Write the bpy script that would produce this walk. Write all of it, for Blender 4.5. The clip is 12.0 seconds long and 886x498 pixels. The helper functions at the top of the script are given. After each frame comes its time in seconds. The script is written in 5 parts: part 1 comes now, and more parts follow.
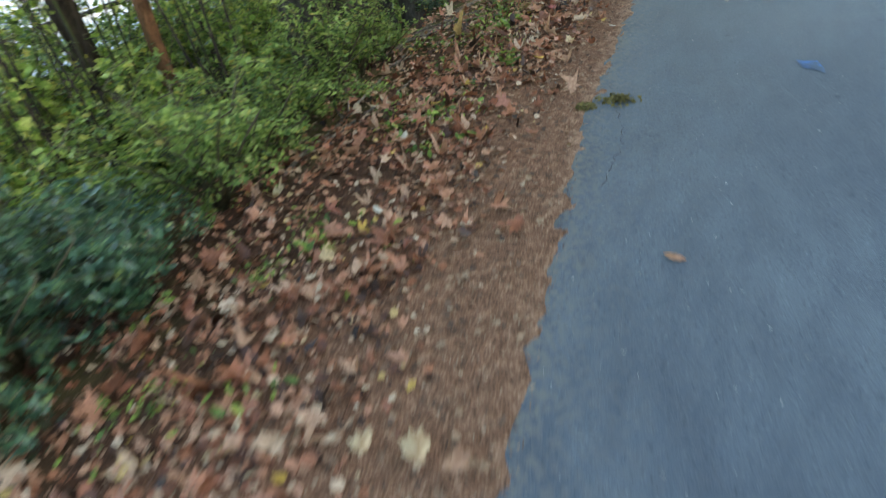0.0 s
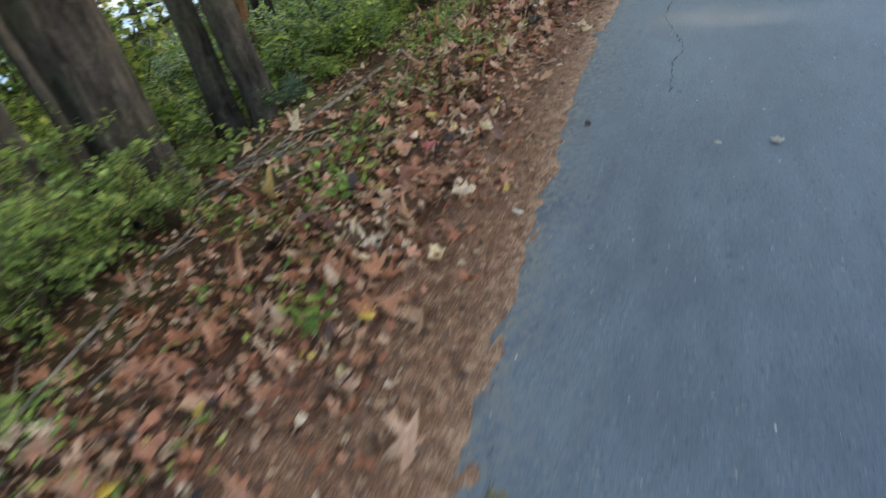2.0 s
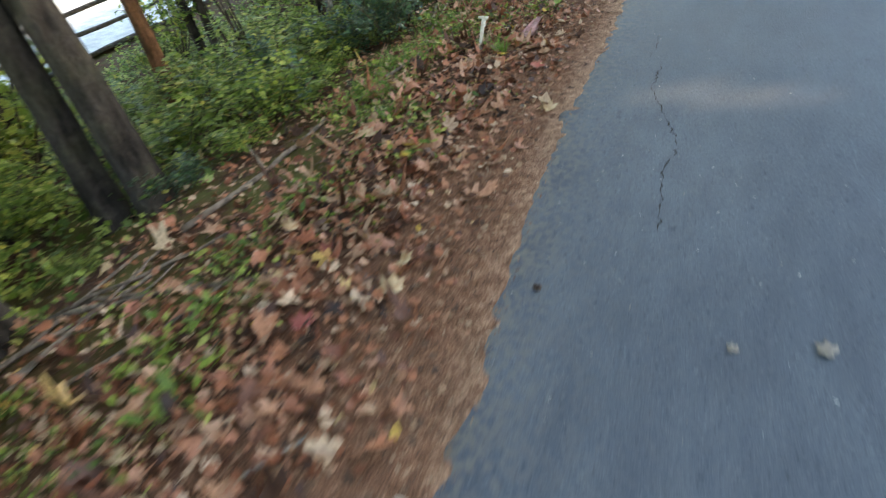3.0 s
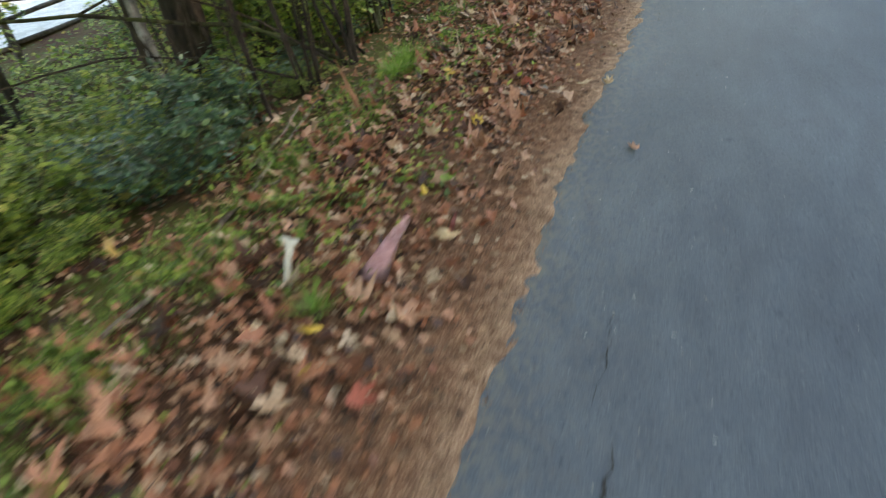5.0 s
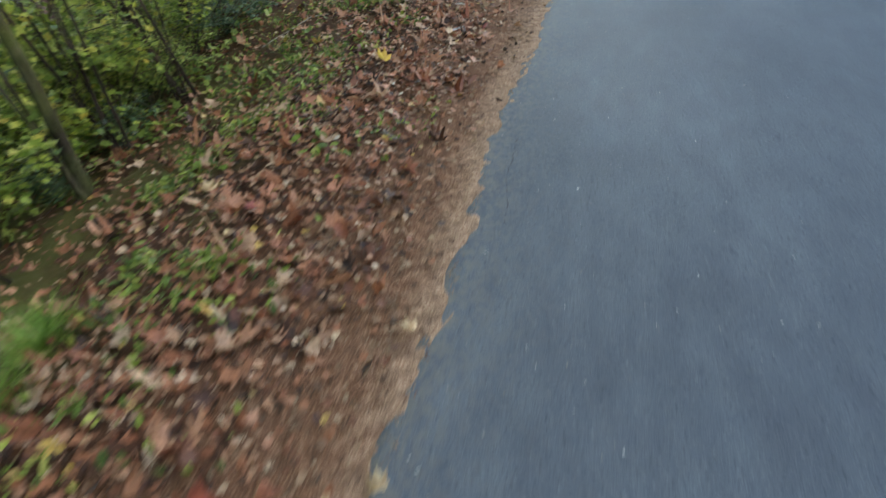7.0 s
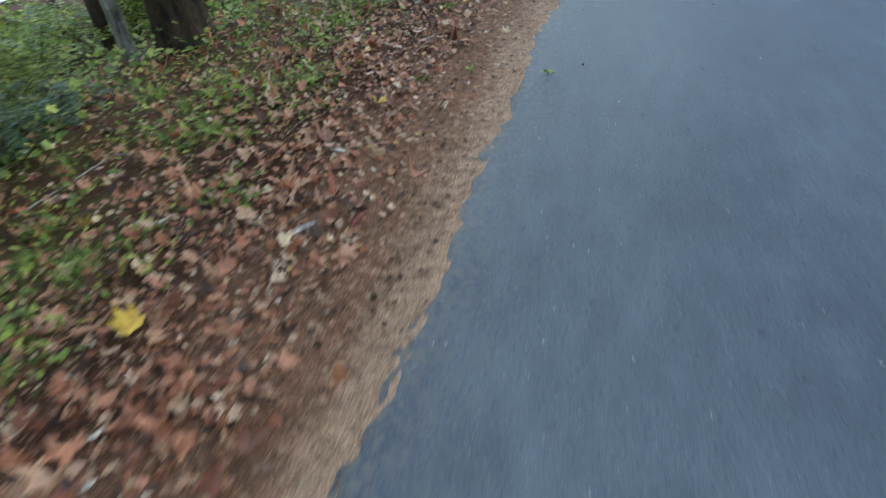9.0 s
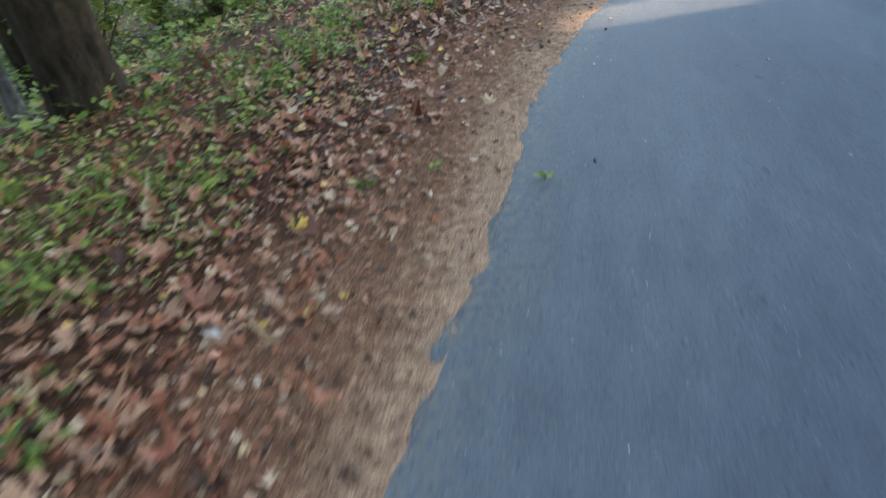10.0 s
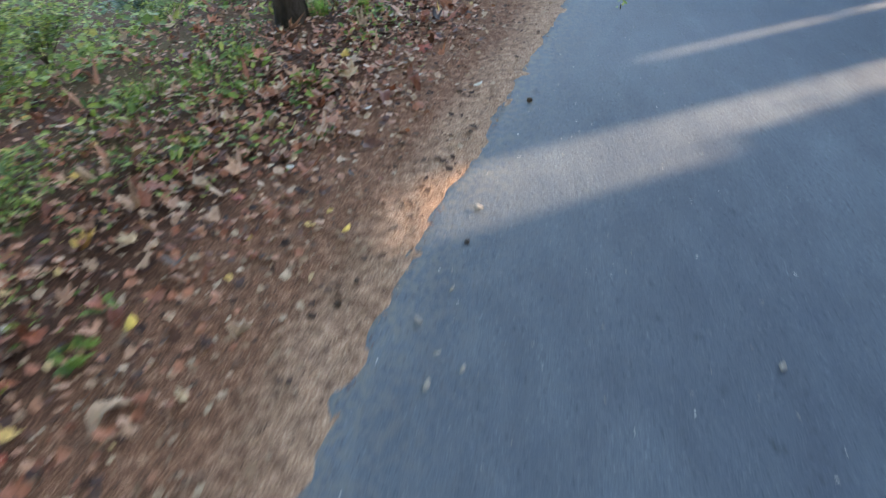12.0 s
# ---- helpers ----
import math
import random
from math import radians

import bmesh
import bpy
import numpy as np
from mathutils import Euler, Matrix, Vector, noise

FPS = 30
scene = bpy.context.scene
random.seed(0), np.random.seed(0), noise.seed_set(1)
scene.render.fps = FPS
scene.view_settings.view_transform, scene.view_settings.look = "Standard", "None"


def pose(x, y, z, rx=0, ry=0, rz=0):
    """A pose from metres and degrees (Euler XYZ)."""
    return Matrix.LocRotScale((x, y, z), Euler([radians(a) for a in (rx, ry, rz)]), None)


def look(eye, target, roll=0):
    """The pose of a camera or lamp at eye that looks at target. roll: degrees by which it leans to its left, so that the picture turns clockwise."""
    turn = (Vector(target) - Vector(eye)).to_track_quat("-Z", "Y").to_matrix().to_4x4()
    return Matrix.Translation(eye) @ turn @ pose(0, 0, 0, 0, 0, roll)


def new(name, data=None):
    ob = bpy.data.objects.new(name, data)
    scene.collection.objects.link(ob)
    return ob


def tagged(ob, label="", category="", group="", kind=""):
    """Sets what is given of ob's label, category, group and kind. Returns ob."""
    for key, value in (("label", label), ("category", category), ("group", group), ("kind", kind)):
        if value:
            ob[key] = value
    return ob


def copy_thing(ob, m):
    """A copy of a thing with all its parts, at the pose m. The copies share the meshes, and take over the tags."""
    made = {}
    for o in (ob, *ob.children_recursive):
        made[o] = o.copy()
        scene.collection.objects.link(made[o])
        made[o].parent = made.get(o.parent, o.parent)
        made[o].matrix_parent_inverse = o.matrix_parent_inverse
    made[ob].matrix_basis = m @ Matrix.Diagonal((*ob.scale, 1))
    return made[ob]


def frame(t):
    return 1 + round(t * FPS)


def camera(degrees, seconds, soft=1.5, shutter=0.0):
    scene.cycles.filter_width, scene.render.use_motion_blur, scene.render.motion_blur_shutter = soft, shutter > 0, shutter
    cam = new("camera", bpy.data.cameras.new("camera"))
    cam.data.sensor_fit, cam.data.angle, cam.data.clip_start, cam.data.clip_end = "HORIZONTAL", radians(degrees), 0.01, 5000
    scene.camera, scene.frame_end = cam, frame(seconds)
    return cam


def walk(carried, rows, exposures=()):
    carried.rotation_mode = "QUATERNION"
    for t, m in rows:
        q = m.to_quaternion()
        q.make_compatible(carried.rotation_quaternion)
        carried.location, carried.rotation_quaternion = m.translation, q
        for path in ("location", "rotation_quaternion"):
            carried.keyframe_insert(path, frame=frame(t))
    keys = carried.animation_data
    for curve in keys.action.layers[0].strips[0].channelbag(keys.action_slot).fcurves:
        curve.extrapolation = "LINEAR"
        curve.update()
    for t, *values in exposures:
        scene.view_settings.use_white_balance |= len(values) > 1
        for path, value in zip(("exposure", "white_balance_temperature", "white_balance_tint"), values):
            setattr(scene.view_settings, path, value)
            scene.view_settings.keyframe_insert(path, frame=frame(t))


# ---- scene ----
# camera and walk
cam = camera(74.6, 12.0, soft=1.1, shutter=0.7)
PATH = [
    (0, (0.764, -0.127, 1.47), (-0.043, 1.27, 0.287), -8.7),
    (0.5, (0.601, 0.549, 1.475), (-0.196, 1.947, 0.287), -9.4),
    (1, (0.546, 1.261, 1.451), (-0.232, 2.672, 0.266), -9.6),
    (1.5, (0.521, 1.924, 1.408), (-0.233, 3.346, 0.221), -9.9),
    (2, (0.477, 2.575, 1.417), (-0.255, 4.0, 0.22), -9.9),
    (2.5, (0.466, 3.204, 1.425), (-0.248, 4.638, 0.228), -10.0),
    (3, (0.404, 3.894, 1.389), (-0.316, 5.33, 0.198), -10.0),
    (3.2, (0.401, 4.153, 1.369), (-0.315, 5.585, 0.17), -10.0),
    (4.8, (0.211, 6.208, 1.46), (-0.374, 7.692, 0.253), -5.3),
    (5, (0.187, 6.488, 1.447), (-0.393, 7.963, 0.229), -4.9),
    (5.5, (0.277, 7.244, 1.449), (-0.241, 8.736, 0.222), -4.8),
    (6, (0.321, 7.92, 1.434), (-0.07, 9.451, 0.207), -4.9),
    (6.5, (0.313, 8.583, 1.495), (-0.039, 10.112, 0.254), -4.3),
    (7, (0.371, 9.225, 1.529), (0.041, 10.76, 0.29), -4.1),
    (7.5, (0.418, 9.924, 1.544), (0.08, 11.445, 0.289), -3.8),
    (7.7, (0.465, 10.192, 1.539), (0.116, 11.706, 0.279), -3.8),
    (9.3, (0.665, 12.341, 1.471), (0.31, 13.865, 0.225), -4.7),
    (9.5, (0.659, 12.599, 1.444), (0.296, 14.118, 0.194), -4.7),
    (10, (0.647, 13.332, 1.414), (0.276, 14.853, 0.17), -5.0),
    (10.5, (0.729, 13.972, 1.457), (0.405, 15.501, 0.209), -4.8),
    (11, (0.781, 14.639, 1.405), (0.508, 16.171, 0.148), -4.6),
    (11.5, (0.928, 15.296, 1.383), (0.725, 16.831, 0.117), -4.3),
    (12, (1.015, 15.894, 1.382), (0.835, 17.416, 0.097), -4.3),
]
walk(cam, [(t, look(eye, target, roll)) for t, eye, target, roll in PATH], [(0, 3.36, 7000, 4), (2.5, 3.5, 7100, 11), (5, 3.45, 8000, 10), (7.5, 3.48, 7300, 11), (9.5, 3.48, 6700, 10), (12, 3.4, 6500, 12)])

# world and light
SUN_AZ = 65.0      # degrees clockwise from +y
SUN_EL = 15.0
world = bpy.data.worlds.new("sky")
scene.world = world
world.use_nodes = True
wn = world.node_tree.nodes
sky = wn.new("ShaderNodeTexSky")
sky.sky_type, sky.sun_disc = "NISHITA", False
sky.sun_elevation, sky.sun_rotation = radians(SUN_EL), radians(SUN_AZ)
wn["Background"].inputs["Strength"].default_value = 0.12
world.node_tree.links.new(sky.outputs["Color"], wn["Background"].inputs["Color"])
sun = new("sun", bpy.data.lights.new("sun", "SUN"))
sun.data.energy, sun.data.angle, sun.data.color = 2.0, radians(1.2), (1.0, 0.76, 0.51)
sa, se = radians(SUN_AZ), radians(SUN_EL)
SUN_WAY = Vector((math.sin(sa) * math.cos(se), math.cos(sa) * math.cos(se), math.sin(se)))
sun.matrix_world = look(SUN_WAY * 60, (0, 0, 0))

# materials
def mat(name, rough=0.8, spec=0.3):
    m = bpy.data.materials.new(name)
    m.use_nodes = True
    b = m.node_tree.nodes["Principled BSDF"]
    b.inputs["Roughness"].default_value = rough
    b.inputs["Specular IOR Level"].default_value = spec
    return m, m.node_tree.nodes, m.node_tree.links, b


def ramp(nodes, stops, mode="LINEAR"):
    r = nodes.new("ShaderNodeValToRGB")
    r.color_ramp.interpolation = mode
    while len(r.color_ramp.elements) < len(stops):
        r.color_ramp.elements.new(0.5)
    for e, (p, c) in zip(r.color_ramp.elements, stops):
        e.position, e.color = p, (*c, 1)
    return r


def noise_tex(nodes, links, scale, detail=4.0, stretch=(1, 1, 1), coord="Object"):
    tc, mp, t = nodes.new("ShaderNodeTexCoord"), nodes.new("ShaderNodeMapping"), nodes.new("ShaderNodeTexNoise")
    mp.inputs["Scale"].default_value = stretch
    t.inputs["Scale"].default_value, t.inputs["Detail"].default_value = scale, detail
    links.new(tc.outputs[coord], mp.inputs["Vector"])
    links.new(mp.outputs["Vector"], t.inputs["Vector"])
    return t


def mixc(nodes, links, fac, a, b, mode="MIX"):
    m = nodes.new("ShaderNodeMix")
    m.data_type, m.blend_type = "RGBA", mode
    for sock, v in (("Factor", fac), ("A", a), ("B", b)):
        k = {"Factor": 0, "A": 6, "B": 7}[sock]
        if isinstance(v, (int, float)):
            m.inputs[k].default_value = v
        elif isinstance(v, tuple):
            m.inputs[k].default_value = (*v, 1)
        else:
            links.new(v, m.inputs[k])
    return m.outputs[2]


def bump(nodes, links, b, height, strength, distance):
    n = nodes.new("ShaderNodeBump")
    n.inputs["Strength"].default_value, n.inputs["Distance"].default_value = strength, distance
    links.new(height, n.inputs["Height"])
    links.new(n.outputs["Normal"], b.inputs["Normal"])


def leaf_mat(name, stops, rough=0.6, rand="island", through_light=0.25, spec=0.35):
    """Leaves: one colour a leaf, blotched within the leaf."""
    m, n, l, b = mat(name, rough, spec)
    if rand == "island":
        src = n.new("ShaderNodeNewGeometry").outputs["Random Per Island"]
    else:
        src = n.new("ShaderNodeObjectInfo").outputs["Random"]
    r = ramp(n, stops)
    l.new(src, r.inputs["Fac"])
    t = noise_tex(n, l, 60, 3)
    k = ramp(n, [(0.3, (0.55, 0.5, 0.45)), (0.65, (1.15, 1.12, 1.1))])
    l.new(t.outputs["Fac"], k.inputs["Fac"])
    c = mixc(n, l, 0.8, r.outputs["Color"], k.outputs["Color"], "MULTIPLY")
    l.new(c, b.inputs["Base Color"])
    bump(n, l, b, t.outputs["Fac"], 0.3, 0.004)
    if through_light:
        tr, mx = n.new("ShaderNodeBsdfTranslucent"), n.new("ShaderNodeMixShader")
        l.new(c, tr.inputs["Color"])
        mx.inputs["Fac"].default_value = through_light
        l.new(b.outputs["BSDF"], mx.inputs[1])
        l.new(tr.outputs["BSDF"], mx.inputs[2])
        l.new(mx.outputs["Shader"], n["Material Output"].inputs["Surface"])
    return m


def bark_mat(name, dark, light, moss=(0.07, 0.085, 0.03), moss_amount=0.3, scale=1.0):
    m, n, l, b = mat(name, 0.9, 0.2)
    f = noise_tex(n, l, 14 * scale, 6, (1, 1, 0.22))
    g = noise_tex(n, l, 3.5, 4)
    h = noise_tex(n, l, 55, 4, (1, 1, 0.5))
    r = ramp(n, [(0.32, dark), (0.5, tuple((a + c) / 2 for a, c in zip(dark, light))), (0.7, light)])
    l.new(f.outputs["Fac"], r.inputs["Fac"])
    k = ramp(n, [(0.55 - 0.2 * moss_amount, (0, 0, 0)), (0.75 - 0.1 * moss_amount, (moss_amount, moss_amount, moss_amount))])
    l.new(g.outputs["Fac"], k.inputs["Fac"])
    c = mixc(n, l, k.outputs["Color"], r.outputs["Color"], moss)
    k2 = ramp(n, [(0.3, (0.6, 0.6, 0.6)), (0.7, (1.2, 1.2, 1.2))])
    l.new(h.outputs["Fac"], k2.inputs["Fac"])
    c = mixc(n, l, 0.8, c, k2.outputs["Color"], "MULTIPLY")
    lich = noise_tex(n, l, 9, 6)
    k3 = ramp(n, [(0.56, (0, 0, 0)), (0.7, (0.3, 0.3, 0.3))])
    l.new(lich.outputs["Fac"], k3.inputs["Fac"])
    l.new(mixc(n, l, k3.outputs["Color"], c, tuple(min(0.5, 1.7 * v) for v in light)), b.inputs["Base Color"])
    ad = n.new("ShaderNodeMath")
    ad.operation = "MULTIPLY_ADD"
    l.new(h.outputs["Fac"], ad.inputs[0])
    ad.inputs[1].default_value = 0.3
    l.new(f.outputs["Fac"], ad.inputs[2])
    bump(n, l, b, ad.outputs[0], 1.0, 0.06)
    return m


def plain_mat(name, stops, scale, rough=0.7, strength=0.4, dist=0.005, stretch=(1, 1, 1), spec=0.3):
    m, n, l, b = mat(name, rough, spec)
    t = noise_tex(n, l, scale, 5, stretch)
    r = ramp(n, stops)
    l.new(t.outputs["Fac"], r.inputs["Fac"])
    u = noise_tex(n, l, scale * 0.13, 2, stretch)
    k = ramp(n, [(0.3, (0.75, 0.75, 0.75)), (0.7, (1.12, 1.12, 1.12))])
    l.new(u.outputs["Fac"], k.inputs["Fac"])
    l.new(mixc(n, l, 1.0, r.outputs["Color"], k.outputs["Color"], "MULTIPLY"), b.inputs["Base Color"])
    bump(n, l, b, t.outputs["Fac"], strength, dist)
    return m


# worn asphalt: fine grit, pale dust near its edge, darker bare patches
m_road, n, l, b = mat("asphalt", 0.6, 0.28)
grit = noise_tex(n, l, 260, 3)
mid = noise_tex(n, l, 9, 5, (1, 0.35, 1))
big = noise_tex(n, l, 0.9, 3, (1, 0.5, 1))
r1 = ramp(n, [(0.3, (0.062, 0.075, 0.092)), (0.55, (0.097, 0.115, 0.137)), (0.75, (0.18, 0.19, 0.195))])
l.new(grit.outputs["Fac"], r1.inputs["Fac"])
r2 = ramp(n, [(0.3, (0.8, 0.8, 0.82)), (0.7, (1.15, 1.13, 1.1))])
l.new(mid.outputs["Fac"], r2.inputs["Fac"])
r3 = ramp(n, [(0.35, (0.78, 0.79, 0.82)), (0.65, (1.12, 1.1, 1.07))])
l.new(big.outputs["Fac"], r3.inputs["Fac"])
c = mixc(n, l, 1.0, r1.outputs["Color"], r2.outputs["Color"], "MULTIPLY")
c = mixc(n, l, 1.0, c, r3.outputs["Color"], "MULTIPLY")
pits = noise_tex(n, l, 75, 4)
r4 = ramp(n, [(0.3, (0.5, 0.5, 0.5)), (0.42, (1, 1, 1)), (0.61, (1, 1, 1)), (0.72, (1.7, 1.65, 1.55))])
l.new(pits.outputs["Fac"], r4.inputs["Fac"])
c = mixc(n, l, 1.0, c, r4.outputs["Color"], "MULTIPLY")
at = n.new("ShaderNodeAttribute")
at.attribute_name = "dust"
dn = noise_tex(n, l, 38, 5)
dm = n.new("ShaderNodeMath")
dm.operation = "MULTIPLY"
dr = ramp(n, [(0.42, (0, 0, 0)), (0.62, (1, 1, 1))])
l.new(dn.outputs["Fac"], dr.inputs["Fac"])
l.new(at.outputs["Fac"], dm.inputs[0])
l.new(dr.outputs["Color"], dm.inputs[1])
c = mixc(n, l, dm.outputs[0], c, (0.17, 0.15, 0.125))
spots = noise_tex(n, l, 16, 3, (1, 0.7, 1))
r5 = ramp(n, [(0.66, (1, 1, 1)), (0.76, (0.72, 0.72, 0.73))])
l.new(spots.outputs["Fac"], r5.inputs["Fac"])
c = mixc(n, l, 1.0, c, r5.outputs["Color"], "MULTIPLY")
l.new(c, b.inputs["Base Color"])
rr = ramp(n, [(0.3, (0.62, 0.62, 0.62)), (0.7, (0.76, 0.76, 0.76))])
l.new(mid.outputs["Fac"], rr.inputs["Fac"])
l.new(rr.outputs["Color"], b.inputs["Roughness"])
bump(n, l, b, pits.outputs["Fac"], 0.45, 0.006)

# soil of the verge: dark humus, tan sand along the road
m_ground, n, l, b = mat("soil", 0.92, 0.2)
fine, mid, big = noise_tex(n, l, 120, 5), noise_tex(n, l, 22, 5), noise_tex(n, l, 2.2, 3)
humus = ramp(n, [(0.3, (0.075, 0.034, 0.019)), (0.5, (0.2, 0.093, 0.051)), (0.7, (0.41, 0.218, 0.13))])
sand = ramp(n, [(0.28, (0.16, 0.088, 0.052)), (0.5, (0.37, 0.22, 0.14)), (0.72, (0.6, 0.41, 0.275))])
l.new(fine.outputs["Fac"], humus.inputs["Fac"])
l.new(fine.outputs["Fac"], sand.inputs["Fac"])
at = n.new("ShaderNodeAttribute")
at.attribute_name = "sand"
ad = n.new("ShaderNodeMath")
ad.operation = "MULTIPLY_ADD"
l.new(mid.outputs["Fac"], ad.inputs[0])
ad.inputs[1].default_value = 0.9
l.new(at.outputs["Fac"], ad.inputs[2])
sr = ramp(n, [(0.45, (0, 0, 0)), (1.25, (1, 1, 1))])
l.new(ad.outputs[0], sr.inputs["Fac"])
c = mixc(n, l, sr.outputs["Color"], humus.outputs["Color"], sand.outputs["Color"])
k = ramp(n, [(0.3, (0.7, 0.7, 0.7)), (0.7, (1.2, 1.18, 1.15))])
l.new(mid.outputs["Fac"], k.inputs["Fac"])
c = mixc(n, l, 1.0, c, k.outputs["Color"], "MULTIPLY")
at2 = n.new("ShaderNodeAttribute")
at2.attribute_name = "moss"
mo = n.new("ShaderNodeMath")
mo.operation = "MULTIPLY"
mr = ramp(n, [(0.42, (0, 0, 0)), (0.6, (1, 1, 1))])
l.new(big.outputs["Fac"], mr.inputs["Fac"])
l.new(mr.outputs["Color"], mo.inputs[0])
l.new(at2.outputs["Fac"], mo.inputs[1])
# darkens the soil: humus, plus shade between leaves put into the colour
at3 = n.new("ShaderNodeAttribute")
at3.attribute_name = "humus"
c = mixc(n, l, at3.outputs["Fac"], c, mixc(n, l, 1.0, c, (0.37, 0.335, 0.31), "MULTIPLY"))
c = mixc(n, l, mo.outputs[0], c, (0.11, 0.13, 0.03))
l.new(c, b.inputs["Base Color"])
bump(n, l, b, fine.outputs["Fac"], 0.8, 0.014)

m_bark_dark = bark_mat("bark_dark", (0.012, 0.009, 0.006), (0.07, 0.048, 0.033), moss_amount=0.25)
m_bark_grey = bark_mat("bark_grey", (0.015, 0.012, 0.01), (0.09, 0.073, 0.058), (0.1, 0.1, 0.05), 0.35)
m_bark_pale = bark_mat("bark_pale", (0.06, 0.053, 0.045), (0.36, 0.33, 0.29), (0.07, 0.075, 0.04), 0.45)
m_bark_red = bark_mat("bark_red", (0.06, 0.028, 0.014), (0.27, 0.125, 0.058), moss_amount=0.1)
m_bark_moss = bark_mat("bark_moss", (0.016, 0.013, 0.006), (0.075, 0.062, 0.042), (0.1, 0.12, 0.03), 0.8)
m_twig = plain_mat("twig", [(0.3, (0.07, 0.05, 0.035)), (0.7, (0.3, 0.23, 0.17))], 30, 0.85, 0.6, 0.006, (1, 1, 1))
m_twig_pale = plain_mat("twig_pale", [(0.3, (0.22, 0.18, 0.14)), (0.7, (0.55, 0.48, 0.4))], 40, 0.85, 0.6, 0.004)
m_stub = plain_mat("stub_wood", [(0.3, (0.55, 0.47, 0.37)), (0.7, (0.85, 0.78, 0.66))], 40, 0.85, 0.5, 0.004)
m_stem = plain_mat("stem", [(0.3, (0.05, 0.04, 0.02)), (0.7, (0.16, 0.13, 0.07))], 40, 0.8)
m_litter = leaf_mat("fallen_leaf", [(0.0, (0.0348, 0.0165, 0.0104)), (0.18, (0.113, 0.0452, 0.0244)), (0.36, (0.287, 0.1, 0.0487)), (0.54, (0.435, 0.174, 0.0914)), (0.72, (0.47, 0.235, 0.139)), (0.88, (0.505, 0.304, 0.187)), (0.97, (0.644, 0.487, 0.339)), (1.0, (0.592, 0.365, 0.0609))], 0.5, through_light=0.16, spec=0.4)
m_litter_one = leaf_mat("fallen_leaf_single", [(0.0, (0.157, 0.0505, 0.0261)), (0.25, (0.331, 0.109, 0.0574)), (0.5, (0.47, 0.191, 0.104)), (0.7, (0.452, 0.252, 0.157)), (0.9, (0.479, 0.322, 0.209)), (0.97, (0.4, 0.0957, 0.0574)), (1.0, (0.435, 0.113, 0.0696))], 0.5, "object", 0.14, 0.4)
m_flake = leaf_mat("flake", [(0.0, (0.06, 0.034, 0.023)), (0.5, (0.2, 0.112, 0.068)), (0.85, (0.34, 0.21, 0.125)), (1.0, (0.46, 0.33, 0.22))], 0.85, through_light=0)
m_weed = leaf_mat("weed_leaf", [(0.0, (0.06, 0.1, 0.02)), (0.45, (0.15, 0.225, 0.04)), (0.8, (0.28, 0.36, 0.065)), (1.0, (0.42, 0.42, 0.1))], 0.5)
m_dark_leaf = leaf_mat("evergreen_leaf", [(0.0, (0.022, 0.055, 0.03)), (0.5, (0.055, 0.125, 0.06)), (0.85, (0.11, 0.2, 0.085)), (1.0, (0.26, 0.33, 0.1))], 0.3, through_light=0.22, spec=0.6)
m_light_leaf = leaf_mat("broad_leaf", [(0.0, (0.08, 0.145, 0.032)), (0.4, (0.23, 0.34, 0.06)), (0.75, (0.41, 0.52, 0.1)), (0.95, (0.6, 0.63, 0.16)), (1.0, (0.62, 0.52, 0.1))], 0.4, through_light=0.5, spec=0.45)
m_fine_leaf = leaf_mat("small_leaf", [(0.0, (0.07, 0.13, 0.03)), (0.5, (0.22, 0.315, 0.07)), (0.9, (0.41, 0.5, 0.13)), (1.0, (0.46, 0.38, 0.1))], 0.42, through_light=0.42, spec=0.42)
m_crown = leaf_mat("crown_leaf", [(0.0, (0.05, 0.1, 0.02)), (0.6, (0.12, 0.19, 0.035)), (1.0, (0.34, 0.32, 0.06))], 0.5, through_light=0.35)
m_grass = leaf_mat("grass_blade", [(0.0, (0.12, 0.24, 0.04)), (0.6, (0.24, 0.42, 0.07)), (1.0, (0.42, 0.46, 0.14))], 0.5, through_light=0.4)
m_fence = plain_mat("weathered_wood", [(0.3, (0.05, 0.043, 0.038)), (0.7, (0.15, 0.135, 0.12))], 18, 0.85, 0.5, 0.006, (1, 1, 1))
m_gravel = plain_mat("pale_gravel", [(0.3, (0.5, 0.49, 0.47)), (0.7, (0.75, 0.74, 0.72))], 25, 0.9, 0.5, 0.01)
m_crack = plain_mat("crack_dirt", [(0.3, (0.02, 0.019, 0.018)), (0.7, (0.055, 0.05, 0.045))], 90, 0.95)
m_moss = plain_mat("moss", [(0.3, (0.09, 0.075, 0.022)), (0.7, (0.25, 0.19, 0.07))], 70, 0.95, 0.9, 0.01)
m_pink = plain_mat("pink_strip", [(0.3, (0.52, 0.26, 0.25)), (0.7, (0.74, 0.46, 0.44))], 45, 0.6, 0.3, 0.003)
m_white = plain_mat("white_paper", [(0.3, (0.8, 0.73, 0.66)), (0.7, (0.92, 0.87, 0.8))], 50, 0.7, 0.3, 0.003)
m_pale = plain_mat("pale_dry_leaf", [(0.3, (0.46, 0.38, 0.29)), (0.7, (0.66, 0.57, 0.45))], 50, 0.7, 0.3, 0.003)
m_cone = plain_mat("cone", [(0.3, (0.03, 0.018, 0.012)), (0.7, (0.11, 0.07, 0.045))], 120, 0.85, 0.8, 0.004)
m_yellow = plain_mat("yellow_leaf", [(0.3, (0.5, 0.28, 0.04)), (0.7, (0.75, 0.5, 0.09))], 40, 0.6, 0.3, 0.003)
